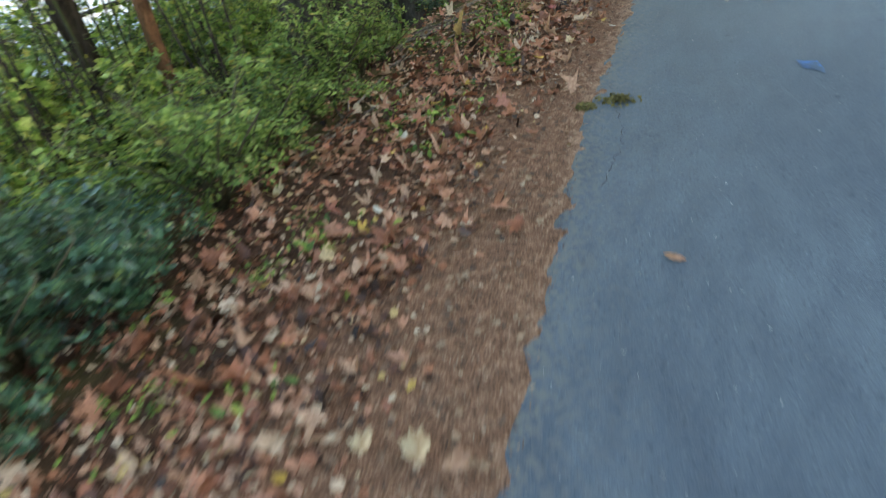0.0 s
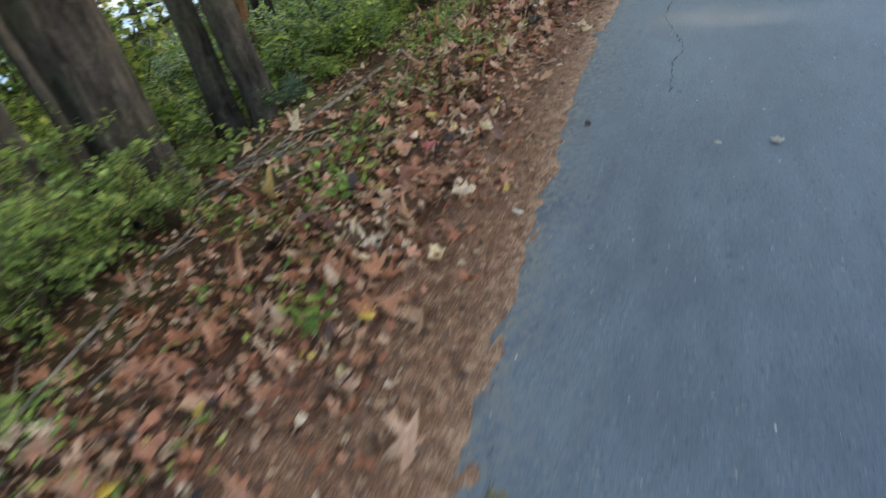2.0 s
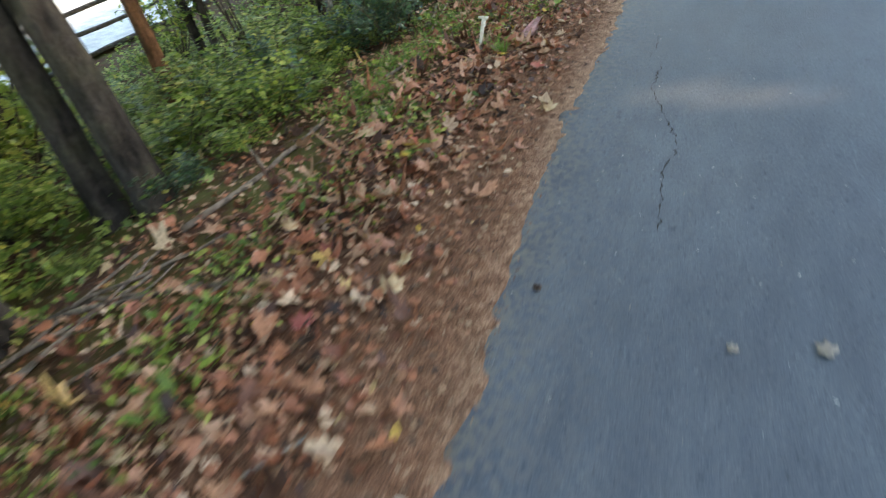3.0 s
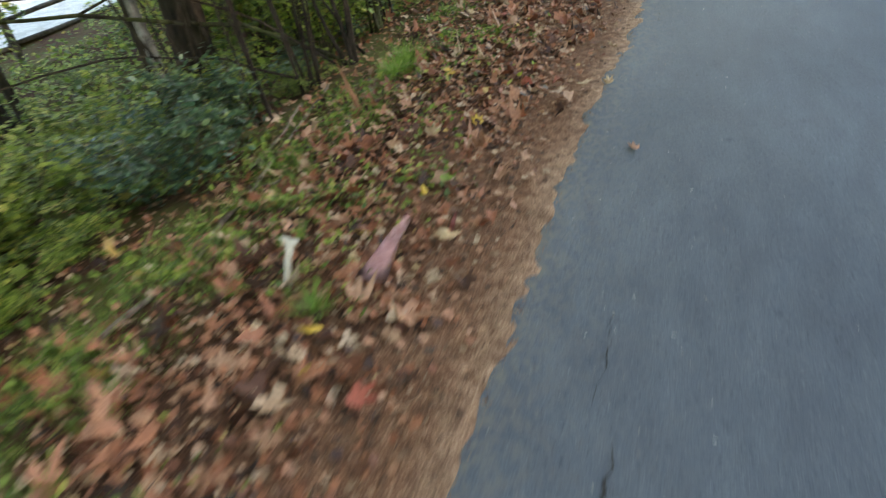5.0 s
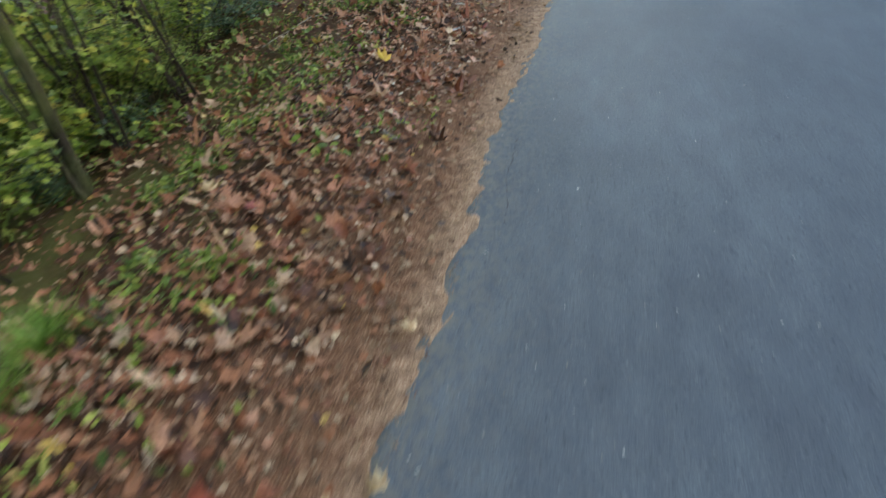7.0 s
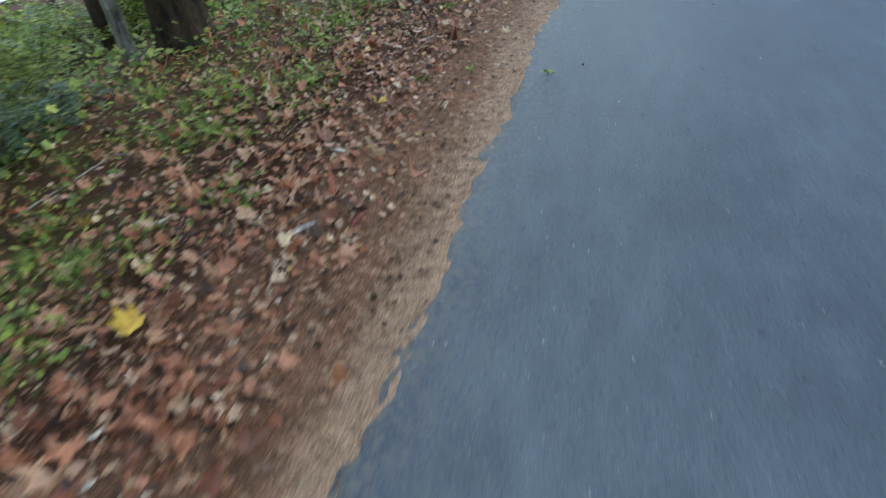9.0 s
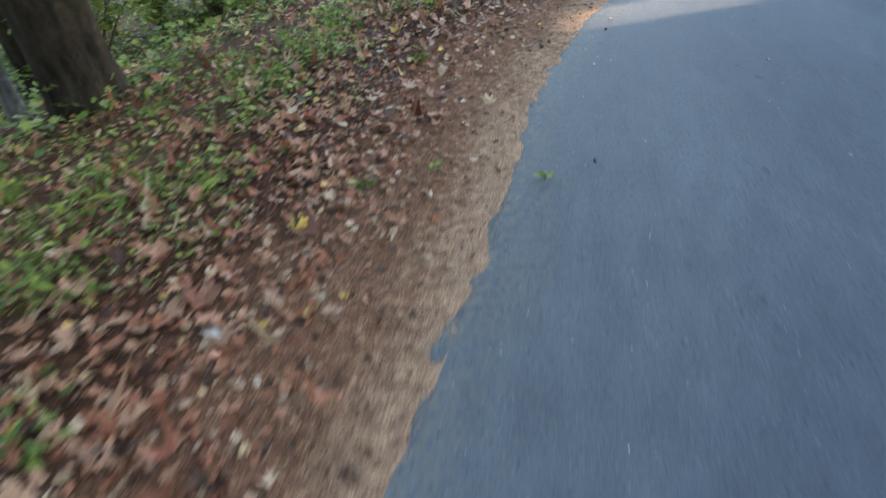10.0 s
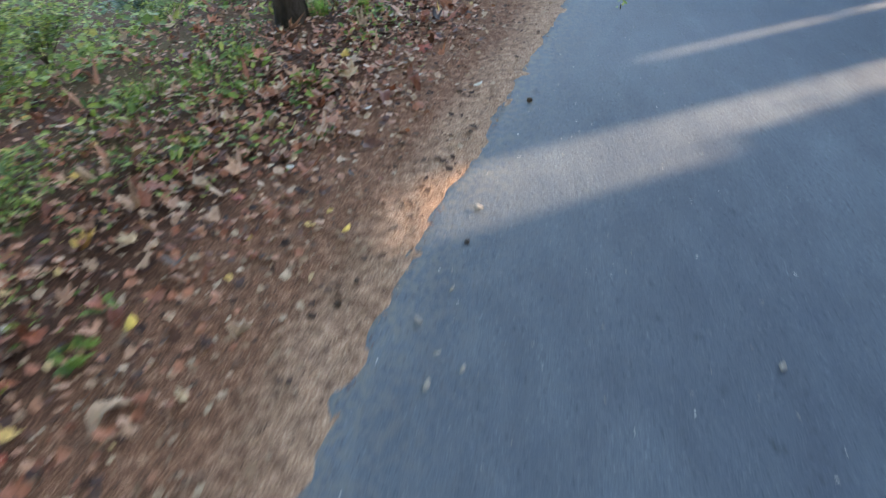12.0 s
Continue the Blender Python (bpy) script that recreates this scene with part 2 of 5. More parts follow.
m_tan = plain_mat("tan_leaf", [(0.3, (0.4, 0.22, 0.1)), (0.7, (0.68, 0.5, 0.3))], 35, 0.6, 0.4, 0.004)
m_red = plain_mat("red_leaf", [(0.3, (0.26, 0.06, 0.05)), (0.7, (0.42, 0.13, 0.1))], 40, 0.6, 0.3, 0.003)
m_orange = plain_mat("orange_leaf", [(0.3, (0.3, 0.14, 0.08)), (0.7, (0.5, 0.26, 0.15))], 40, 0.6, 0.3, 0.003)
m_road_leaf = plain_mat("faded_leaf", [(0.3, (0.2, 0.17, 0.14)), (0.7, (0.36, 0.3, 0.235))], 45, 0.7, 0.3, 0.003)
m_grit = leaf_mat("grit", [(0.0, (0.2, 0.17, 0.14)), (0.5, (0.38, 0.35, 0.31)), (1.0, (0.65, 0.62, 0.58))], 0.8, through_light=0)
m_paint = plain_mat("blue_paint", [(0.42, (0.085, 0.11, 0.15)), (0.68, (0.075, 0.16, 0.36))], 22, 0.85, 0.3, 0.003, spec=0.15)
# near-black core of the added hedge, its inner shade put into the colour
m_hedge_shade = plain_mat("hedge_inner_shade", [(0.3, (0.01, 0.015, 0.008)), (0.7, (0.03, 0.045, 0.02))], 8, 0.95)


# mesh helpers
rng = np.random.default_rng(7)


def fast_mesh(name, verts, tris, material=None, smooth=False):
    verts, tris = np.asarray(verts, np.float32).reshape(-1, 3), np.asarray(tris, np.int32).reshape(-1, 3)
    me = bpy.data.meshes.new(name)
    me.vertices.add(len(verts))
    me.vertices.foreach_set("co", verts.ravel())
    me.loops.add(tris.size)
    me.loops.foreach_set("vertex_index", tris.ravel())
    me.polygons.add(len(tris))
    me.polygons.foreach_set("loop_start", np.arange(0, tris.size, 3, dtype=np.int32))
    me.update(calc_edges=True)
    if smooth:
        me.polygons.foreach_set("use_smooth", np.ones(len(tris), bool))
    if material:
        me.materials.append(material)
    return me


def part(name, me, parent, label="", m=None):
    ob = new(name, me)
    ob.parent = parent
    if m is not None:
        ob.matrix_basis = m
    if label:
        ob["label"] = label
    return ob


def empty(name, m):
    ob = new(name)
    ob.matrix_world = m
    return ob


def polar(points):
    return [(r * math.cos(radians(a)), r * math.sin(radians(a))) for a, r in points]


MAPLE = polar([(90, 1.0), (75, 0.72), (62, 0.6), (44, 0.92), (27, 0.7), (10, 0.52), (-14, 0.74), (-50, 0.5), (-90, 0.22), (-130, 0.5), (-166, 0.74), (170, 0.52), (153, 0.7), (136, 0.92), (118, 0.6), (105, 0.72)])
VINE = polar([(90, 1.0), (65, 0.55), (40, 0.85), (5, 0.5), (-35, 0.6), (-90, 0.3), (-145, 0.6), (175, 0.5), (140, 0.85), (115, 0.55)])
OVAL = [(0, -1), (0.34, -0.55), (0.46, 0.0), (0.3, 0.6), (0, 1), (-0.3, 0.6), (-0.46, 0.0), (-0.34, -0.55)]
SLIM = [(0, -1), (0.25, -0.2), (0.2, 0.4), (0, 1), (-0.2, 0.4), (-0.25, -0.2)]
SCRAP = [(-0.8, -0.5), (0.1, -0.75), (0.8, -0.2), (0.5, 0.6), (-0.3, 0.7)]
RHOMB = [(0, -1), (0.5, 0), (0, 1), (-0.5, 0)]


def leaves(name, places, up, size, outline, material, curl=0.25, fold=0.15, jag=0.0):
    """Many leaves in one mesh: places and normals (N x 3), half lengths (N), an outline of unit size."""
    places, up, size = np.asarray(places, float), np.asarray(up, float), np.asarray(size, float)
    k = len(places)
    up = up / np.linalg.norm(up, axis=1, keepdims=True)
    a = rng.normal(size=(k, 3))
    u = np.cross(up, a)
    u /= np.linalg.norm(u, axis=1, keepdims=True)
    v = np.cross(up, u)
    o = np.array([(0, 0)] + list(outline))
    o = np.repeat(o[None], k, 0) * (1 + jag * rng.normal(size=(k, len(outline) + 1, 1)))
    cu, fo = curl * rng.normal(size=(k, 1)), fold * np.abs(rng.normal(size=(k, 1)))
    tw = 0.5 * curl * rng.normal(size=(k, 1))
    h = cu * o[..., 1] ** 2 + fo * np.abs(o[..., 0]) + tw * o[..., 0] * o[..., 1]
    s = size[:, None, None]
    verts = places[:, None] + s * (o[..., :1] * u[:, None] + o[..., 1:] * v[:, None] + h[..., None] * up[:, None])
    c = len(outline)
    fan = np.array([(0, i + 1, (i + 1) % c + 1) for i in range(c)])
    tris = fan[None] + (np.arange(k) * (c + 1))[:, None, None]
    return fast_mesh(name, verts, tris, material)


def tube(points, radii, segs=6, rough=0.0, ridges=0, cap=True, seed=0):
    """Verts and triangles of a bent, tapered round bar; ridges: lengthwise furrows."""
    r = np.random.default_rng(seed)
    p = np.asarray(points, float)
    d = np.gradient(p, axis=0)
    d /= np.linalg.norm(d, axis=1, keepdims=True) + 1e-9
    ref = np.array([0, 0, 1.0]) if abs(d[0, 2]) < 0.8 else np.array([1.0, 0, 0])
    verts, tris = [], []
    ang = np.linspace(0, 2 * np.pi, segs, endpoint=False)
    fur = 1 + (0.045 * np.sin(ang * ridges + r.random() * 6) + 0.05 * np.sin(ang * (ridges // 2 + 1)) + 0.03 * r.normal(size=segs)) * (ridges > 0) * (1.7 if ridges > 12 else 1)
    for q, w, rad in zip(p, d, radii):
        u = np.cross(w, ref)
        u /= np.linalg.norm(u)
        v = np.cross(w, u)
        k = rad * fur * (1 + rough * r.normal(size=segs))
        verts.append(q + k[:, None] * (np.cos(ang)[:, None] * u + np.sin(ang)[:, None] * v))
    m = len(p)
    for j in range(m - 1):
        for i in range(segs):
            a, b, c, e = j * segs + i, j * segs + (i + 1) % segs, (j + 1) * segs + i, (j + 1) * segs + (i + 1) % segs
            tris += [(a, b, e), (a, e, c)]
    verts = np.concatenate(verts)
    if cap:
        verts = np.concatenate([verts, p[:1], p[-1:]])
        n0 = m * segs
        for i in range(segs):
            tris += [(n0, (i + 1) % segs, i), (n0 + 1, (m - 1) * segs + i, (m - 1) * segs + (i + 1) % segs)]
    return verts, np.array(tris)


def joined(pieces):
    vs, ts, k = [], [], 0
    for v, t in pieces:
        vs.append(v)
        ts.append(t + k)
        k += len(v)
    return np.concatenate(vs), np.concatenate(ts)


# structure
EDGE_Y = [-6, -1, 0, 0.7, 1.2, 1.9, 2.4, 3, 3.5, 4.3, 5, 5.9, 6.8, 7.7, 8.8, 9.6, 10.3, 10.8, 11.5, 12.05, 12.4, 12.9, 13.5, 14.1, 14.7, 15.3, 16, 16.6, 17.1, 17.7, 18.2, 18.8, 19.4, 20, 21, 23, 26]
EDGE_X = [0.9, 0.62, 0.49, 0.38, 0.29, 0.2, 0.11, 0.03, 0, -0.05, -0.1, -0.16, -0.18, -0.14, -0.12, -0.09, -0.03, 0.02, 0.05, 0.05, 0.1, 0.15, 0.24, 0.27, 0.34, 0.42, 0.45, 0.51, 0.62, 0.76, 0.92, 1.08, 1.26, 1.44, 1.72, 2.1, 2.3]
LEAN_Y = [0, 2, 4, 6, 8, 10, 12, 13.5, 15, 17, 19.5, 21.5, 25]
LEAN_X = [0.15, 0, -0.02, -0.08, -0.18, -0.12, -0.04, 0, 0, 0.16, 0.8, 1.4, 1.9]


def edge(y):
    return np.interp(y, EDGE_Y, EDGE_X)


def lean(y):
    """How far the foot of the bank swings with the bend of the path."""
    return np.interp(y, LEAN_Y, LEAN_X)


def bank(x, y):
    """Height of the ground: level by the road, a bank that falls to the field."""
    x, y = np.asarray(x, float), np.asarray(y, float)
    x = np.where(x < 0.5, np.minimum(x - lean(y), 0.5), x)
    a = np.interp(x, [-60, -9, -5, -3.2, -2.6, -2.1, -1.7, -1.3, -0.8], [-1.4, -1.3, -0.95, -0.62, -0.42, -0.25, -0.18, -0.08, 0])
    b = np.interp(x, [-60, -9, -5, -3.2, -2.4, -1.5, -0.9], [-1.4, -1.25, -0.8, -0.28, -0.11, -0.03, 0])
    k = np.clip((y - 13.2) / 1.6, 0, 1)
    return a * (1 - k) + b * k


def lumps(x, y):
    return 0.012 * noise.noise((x * 5, y * 5, 0)) + 0.006 * noise.noise((x * 17, y * 17, 3)) + 0.05 * noise.noise((x * 0.9, y * 0.9, 8)) * min(1, max(0, (-0.9 - x + float(lean(y))) / 2))


def axis(parts):
    return np.unique(np.concatenate([np.linspace(a, b, n) for a, b, n in parts]).round(4))


xs = axis([(-600, -40, 8), (-40, -9, 24), (-9, -3, 50), (-3, 2.4, 200), (2.4, 8, 6), (8, 600, 9)])
ys = axis([(-600, -20, 8), (-20, -2, 16), (-2, 24, 420), (24, 60, 20), (60, 600, 8)])
gx, gy = np.meshgrid(xs, ys)
zz = bank(gx, gy)
near = (gx > -9) & (gx < 2.4) & (gy > -3) & (gy < 25)
for j, i in zip(*np.nonzero(near)):
    zz[j, i] += lumps(gx[j, i], gy[j, i])
inside = gx - edge(gy)
lap = np.zeros_like(zz)
for j, i in zip(*np.nonzero((np.abs(inside) < 0.5) & (gy > -3) & (gy < 25))):
    a, b = gx[j, i], gy[j, i]
    lap[j, i] = 0.012 * noise.noise((a * 6, b * 6, 60)) + 0.011 * noise.noise((a * 16, b * 13, 61)) + 0.008 * noise.noise((a * 40, b * 34, 62))
shoulder = 0.011 * np.clip(1 + inside / 0.3, 0, 1) - 0.16 * np.clip(inside, 0, 0.4)
zz = np.where(inside > 0.3, -0.05, np.where(np.abs(inside) < 0.5, zz * np.clip(-inside / 0.2, 0, 1) + shoulder + lap * np.clip(1.3 - np.abs(inside) / 0.35, 0, 1), zz))
GROUND_X, GROUND_Y, GROUND_Z = xs, ys, zz


def gz(x, y):
    """Height of the ground sheet at a place."""
    x, y = np.asarray(x, float), np.asarray(y, float)
    i = np.clip(np.searchsorted(GROUND_X, x) - 1, 0, len(GROUND_X) - 2)
    j = np.clip(np.searchsorted(GROUND_Y, y) - 1, 0, len(GROUND_Y) - 2)
    u = (x - GROUND_X[i]) / (GROUND_X[i + 1] - GROUND_X[i])
    v = (y - GROUND_Y[j]) / (GROUND_Y[j + 1] - GROUND_Y[j])
    z = GROUND_Z
    return (z[j, i] * (1 - u) + z[j, i + 1] * u) * (1 - v) + (z[j + 1, i] * (1 - u) + z[j + 1, i + 1] * u) * v


w, h = len(xs), len(ys)
idx = np.arange(w * h).reshape(h, w)
q = np.stack([idx[:-1, :-1], idx[:-1, 1:], idx[1:, 1:], idx[1:, :-1]], -1).reshape(-1, 4)
me = fast_mesh("ground", np.stack([gx, gy, zz], -1), np.concatenate([q[:, [0, 1, 2]], q[:, [0, 2, 3]]]), m_ground, True)
width = np.interp(gy, [0, 4, 8, 12, 13.3, 15, 18], [0.08, 0.1, 0.13, 0.15, 0.2, 0.26, 0.28])
sandy = (inside < 2) * np.clip(1.25 + inside / width, 0, 1) * np.interp(gy, [1, 6, 12, 13.3, 17], [0.08, 0.32, 0.72, 0.78, 0.8])
for j, i in zip(*np.nonzero((np.abs(inside) < 0.8) & (gy > -3) & (gy < 25))):
    sandy[j, i] *= 0.85 + 0.6 * noise.noise((gx[j, i] * 3, gy[j, i] * 1.6, 40))
me.attributes.new("sand", "FLOAT", "POINT").data.foreach_set("value", sandy.ravel().astype(np.float32))
mossy = np.where(gx > 4.5, 1.0, np.clip((-1.0 - gx + lean(gy)) / 0.5, 0, 1)) * np.interp(gy, [3, 7, 12, 15], [0.3, 0.8, 0.6, 0.2])
me.attributes.new("moss", "FLOAT", "POINT").data.foreach_set("value", mossy.ravel().astype(np.float32))
# stronger towards the bank: dark humus with painted shade among the leaves
humus_shade = np.clip((np.interp(gy, [12, 15], [-0.45, -0.3]) - gx + lean(gy)) / 0.5, 0, 1) * np.interp(gy, [12, 15], [1, 1.4])
me.attributes.new("humus", "FLOAT", "POINT").data.foreach_set("value", humus_shade.ravel().astype(np.float32))
ground = tagged(new("ground", me), "dark brown leafy soil with tan sand beside the path", "ground", kind="structure")

# the asphalt, with a ragged broken left edge
ys = np.arange(-30, 60, 0.04)
cols = [0, 0.012, 0.05, 0.12, 0.25, 0.45, 0.8, 1.3, 2.0, 2.8, 3.6, 4.0]
rag = np.array([0.03 * noise.noise((y * 2.3, 0, 0)) + 0.024 * noise.noise((y * 8, 4, 0)) + 0.014 * noise.noise((y * 24, 7, 0)) for y in ys])
ex = edge(ys) + rag - 0.04
rx = np.stack([ex + (c if c < 1 else c) for c in cols], 1)
rz = np.full_like(rx, 0.012)
rz[:, 0], rz[:, 1] = -0.02, 0.002
ry = np.repeat(ys[:, None], len(cols), 1)
w, h = len(cols), len(ys)
idx = np.arange(w * h).reshape(h, w)
q = np.stack([idx[:-1, :-1], idx[:-1, 1:], idx[1:, 1:], idx[1:, :-1]], -1).reshape(-1, 4)
me = fast_mesh("road", np.stack([rx, ry, rz], -1), np.concatenate([q[:, [0, 1, 2]], q[:, [0, 2, 3]]]), m_road, True)
dust = np.repeat(np.array([[1, 1, 0.9, 0.55, 0.25, 0.1, 0.05, 0, 0, 0, 0, 0]]), h, 0)
me.attributes.new("dust", "FLOAT", "POINT").data.foreach_set("value", dust.ravel().astype(np.float32))
road = tagged(new("road", me), "worn blue-grey asphalt path with ragged sandy edge", "path", kind="structure")

# pale open lot beyond the fence
me = bpy.data.meshes.new("pavement")
me.from_pydata([(-30, -40, 0), (-9.6, -40, 0), (-9.6, 60, 0), (-30, 60, 0)], [], [(0, 1, 2, 3)])
me.materials.append(m_gravel)
lot = tagged(new("pavement", me), "pale sunlit gravel lot behind the fence", "lot", kind="structure")
lot.location.z = -1.22


def strip(points, widths, z=0.0165, seed=0):
    """A thin crooked crack line on the asphalt."""
    r = random.Random(seed)
    p = []
    for (a, b), (c, d) in zip(points[:-1], points[1:]):
        k = max(2, int(math.hypot(c - a, d - b) / 0.025))
        p += [(a + (c - a) * i / k + r.gauss(0, 0.006), b + (d - b) * i / k) for i in range(k)]
    p.append(points[-1])
    v, t = [], []
    for i, (a, b) in enumerate(p):
        w = widths * r.uniform(0.15, 1.25) * (0.15 if i in (0, len(p) - 1) or r.random() < 0.3 else 1)
        v += [(a - w / 2, b, z), (a + w / 2, b, z)]
        if i:
            t += [(2 * i - 2, 2 * i - 1, 2 * i + 1), (2 * i - 2, 2 * i + 1, 2 * i)]
    return fast_mesh("crack", v, t, m_crack)


for pts, wd in (([(0.25, 7.53), (0.22, 7.14), (0.31, 6.8), (0.4, 6.47), (0.34, 6.26), (0.36, 5.79)], 0.009),
                ([(0.07, 3.48), (0.16, 3.14), (0.25, 2.9), (0.3, 2.62), (0.29, 2.23)], 0.0045),
                ([(0.19, 8.03), (0.19, 7.77), (0.17, 7.61)], 0.0035), 
                ([(0.21, 12.11), (0.19, 11.7), (0.22, 11.29)], 0.003)):
    part("crack", strip(pts, wd, seed=len(pts)), road)


# trees
def trunk_mesh(path, radii, material, segs=32, ridges=9, rough=0.014, seed=0):
    p, r = np.asarray(path, float), np.asarray(radii, float)
    t = np.linspace(0, len(p) - 1, 34)
    k = np.arange(len(p))
    pp = np.stack([np.interp(t, k, p[:, i]) for i in range(3)], 1)
    a, c = np.random.default_rng(seed).uniform(0, 6, 2)
    pp[:, 0] += 0.02 * np.sin(pp[:, 2] * 2.1 + a) + 0.008 * np.sin(pp[:, 2] * 6.3 + c)
    pp[:, 1] += 0.02 * np.sin(pp[:, 2] * 1.7 + c)
    return fast_mesh("trunk", *tube(pp, np.interp(t, k, r), segs, rough, ridges, seed=seed), material, True)


def crown_mesh(seed, count, spread, leaf):
    r = np.random.default_rng(seed)
    centres = r.normal(size=(26, 3)) * (spread * 0.55, spread * 0.55, spread * 0.42)
    pick = r.integers(0, 26, count)
    pos = centres[pick] + r.normal(size=(count, 3)) * spread * 0.17
    return leaves("crown", pos, r.normal(size=(count, 3)) * (0.6, 0.6, 0.5) + (0, 0, 0.7), r.uniform(0.6, 1.2, count) * leaf, RHOMB, m_crown)


# crowns stay out of view, made wide and dense to shade the bank
CROWNS = [crown_mesh(3, 6000, 3.3, 0.12), crown_mesh(4, 3000, 2.4, 0.1)]


def tree(x, y, stems, material, label, height=6.5, crown=0, ridges=9, seed=0, group=""):
    """stems: base offset, lean a metre, base and upper radius."""
    base = empty("tree", pose(x, y, float(gz(x, y)) - 0.04))
    r = random.Random(seed)
    for i, (ox, oy, lx, ly, r0, r1) in enumerate(stems):
        hs = [0, 0.12, 0.35, 0.9, 1.8, 3.2, height * 0.75, height]
        fl = [1.5, 1.22, 1.06, 1.0, 0.95, 0.85, 0.6, 0.25]
        hs = [h for h in hs if h < height * 0.7] + [height * 0.75, height]
        fl = fl[:len(hs) - 2] + [0.6, 0.25]
        path = [(ox + lx * h * (1 - 0.04 * h), oy + ly * h * (1 - 0.04 * h), h - 0.05) for h in hs]
        stem = part("trunk", trunk_mesh(path, [(r0 + (r1 - r0) * h / height) * f for h, f in zip(hs, fl)], material, ridges=ridges, seed=seed + i), base)
        for k in range(3):
            h0 = height * r.uniform(0.5, 0.85)
            a, ln = r.uniform(0, 6.3), r.uniform(0.9, 1.8)
            x0, y0 = ox + lx * h0 * (1 - 0.04 * h0), oy + ly * h0 * (1 - 0.04 * h0)
            pts = [(x0 + math.cos(a) * ln * s, y0 + math.sin(a) * ln * s, h0 - 0.05 + ln * s * (0.6 + 0.3 * s)) for s in (0, 0.35, 0.7, 1)]
            part("limb", fast_mesh("limb", *tube(pts, [r0 * 0.35, r0 * 0.28, r0 * 0.2, r0 * 0.08], 7), material, True), stem)
    lx, ly = stems[0][2], stems[0][3]
    part("crown", CROWNS[crown], base, "green and yellowing leaves", pose(lx * height * 0.7, ly * height * 0.7, height * 0.95, 0, 0, r.uniform(0, 360)) @ Matrix.Scale(1.0 if height > 4 else 0.5, 4))
    return tagged(base, label, "tree", group=group)


tree(-2.62, 4.03, [(0, 0, -0.02, 0.0, 0.19, 0.15)], m_bark_grey, "thick tree with rough grey-brown bark above shrubs", 7, 0, 11, 1)
tree(-2.76, 4.77, [(0, 0, 0.03, 0.02, 0.24, 0.16), (0.16, -0.33, -0.05, 0.02, 0.035, 0.025)], m_bark_grey, "dark thick trunk with thin pale stem beside it", 7, 0, 13, 2)
tree(-2.85, 6.17, [(0.06, 0, -0.17, 0.05, 0.12, 0.09), (-0.25, -0.08, -0.08, 0.02, 0.105, 0.08)], m_bark_grey, "twin-stemmed leaning tree with smooth grey bark", 7, 1, 7, 3)
tree(-4.3, 8.02, [(0, 0, -0.03, 0.0, 0.075, 0.05)], m_bark_red, "slender tree with orange-brown bark", 5.5, 1, 6, 4)
tree(-3.52, 3.19, [(0, 0, -0.03, 0.0, 0.065, 0.045)], m_bark_red, "slender ivy-spotted tree with orange-brown bark", 5.5, 1, 6, 5)
tree(-4.04, 2.92, [(0, 0, 0.04, 0, 0.08, 0.05), (-0.35, 0.2, -0.1, 0, 0.07, 0.05)], m_bark_dark, "pair of thin dark trunks rising from shrubs", 6, 1, 7, 6)
tree(-5.62, 7.12, [(0, 0, -0.03, 0, 0.17, 0.12)], m_bark_dark, "dark tree trunk near the fence", 6.5, 0, 9, 7)
tree(-3.95, 10.4, [(0, 0, -0.05, 0.03, 0.05, 0.04)], m_bark_dark, "slender brown trunk behind shrubs", 6.5, 0, 8, 8)
tree(-3.88, 10.89, [(0, 0, -0.02, 0.03, 0.17, 0.12)], m_bark_dark, "dark brown tree beside a pale slim one", 7, 0, 11, 9)
tree(-3.68, 10.3, [(0, 0, -0.14, 0.03, 0.045, 0.035)], m_bark_pale, "slim pale grey tree beside a dark trunk", 6.5, 1, 6, 21)
tree(-5.86, 10.17, [(0, 0, -0.1, 0, 0.06, 0.04), (0.15, 0.1, -0.03, 0, 0.05, 0.035)], m_bark_grey, "thin grey double trunk in the undergrowth", 5.5, 1, 6, 10)
tree(-2.39, 11.81, [(0, 0, -0.04, 0.06, 0.036, 0.025), (0.05, -0.06, -0.25, 0.0, 0.014, 0.01), (-0.04, 0.03, -0.12, -0.05, 0.012, 0.008)], m_bark_moss, "thin mossy leaning tree at the bank top", 5, 1, 6, 11)
tree(-2.15, 10.77, [(0, 0, -0.28, 0.1, 0.017, 0.01), (0.03, 0.05, -0.16, 0.14, 0.02, 0.01), (-0.04, 0, -0.4, 0.0, 0.016, 0.008), (0, 0.04, -0.07, 0.12, 0.017, 0.008)], m_bark_dark, "coppiced clump of thin dark stems", 3.6, 1, 5, 12)
tree(-3.21, 13.84, [(0, 0, -0.05, 0.05, 0.05, 0.03), (0.2, 0.5, -0.02, 0.02, 0.04, 0.03)], m_bark_dark, "pair of thin dark trunks among leaves", 5, 1, 6, 13)
tree(-2.55, 16.6, [(0, 0, -0.02, 0.0, 0.2, 0.18)], m_bark_dark, "old thick tree with deeply furrowed dark bark", 7.5, 0, 15, 14)
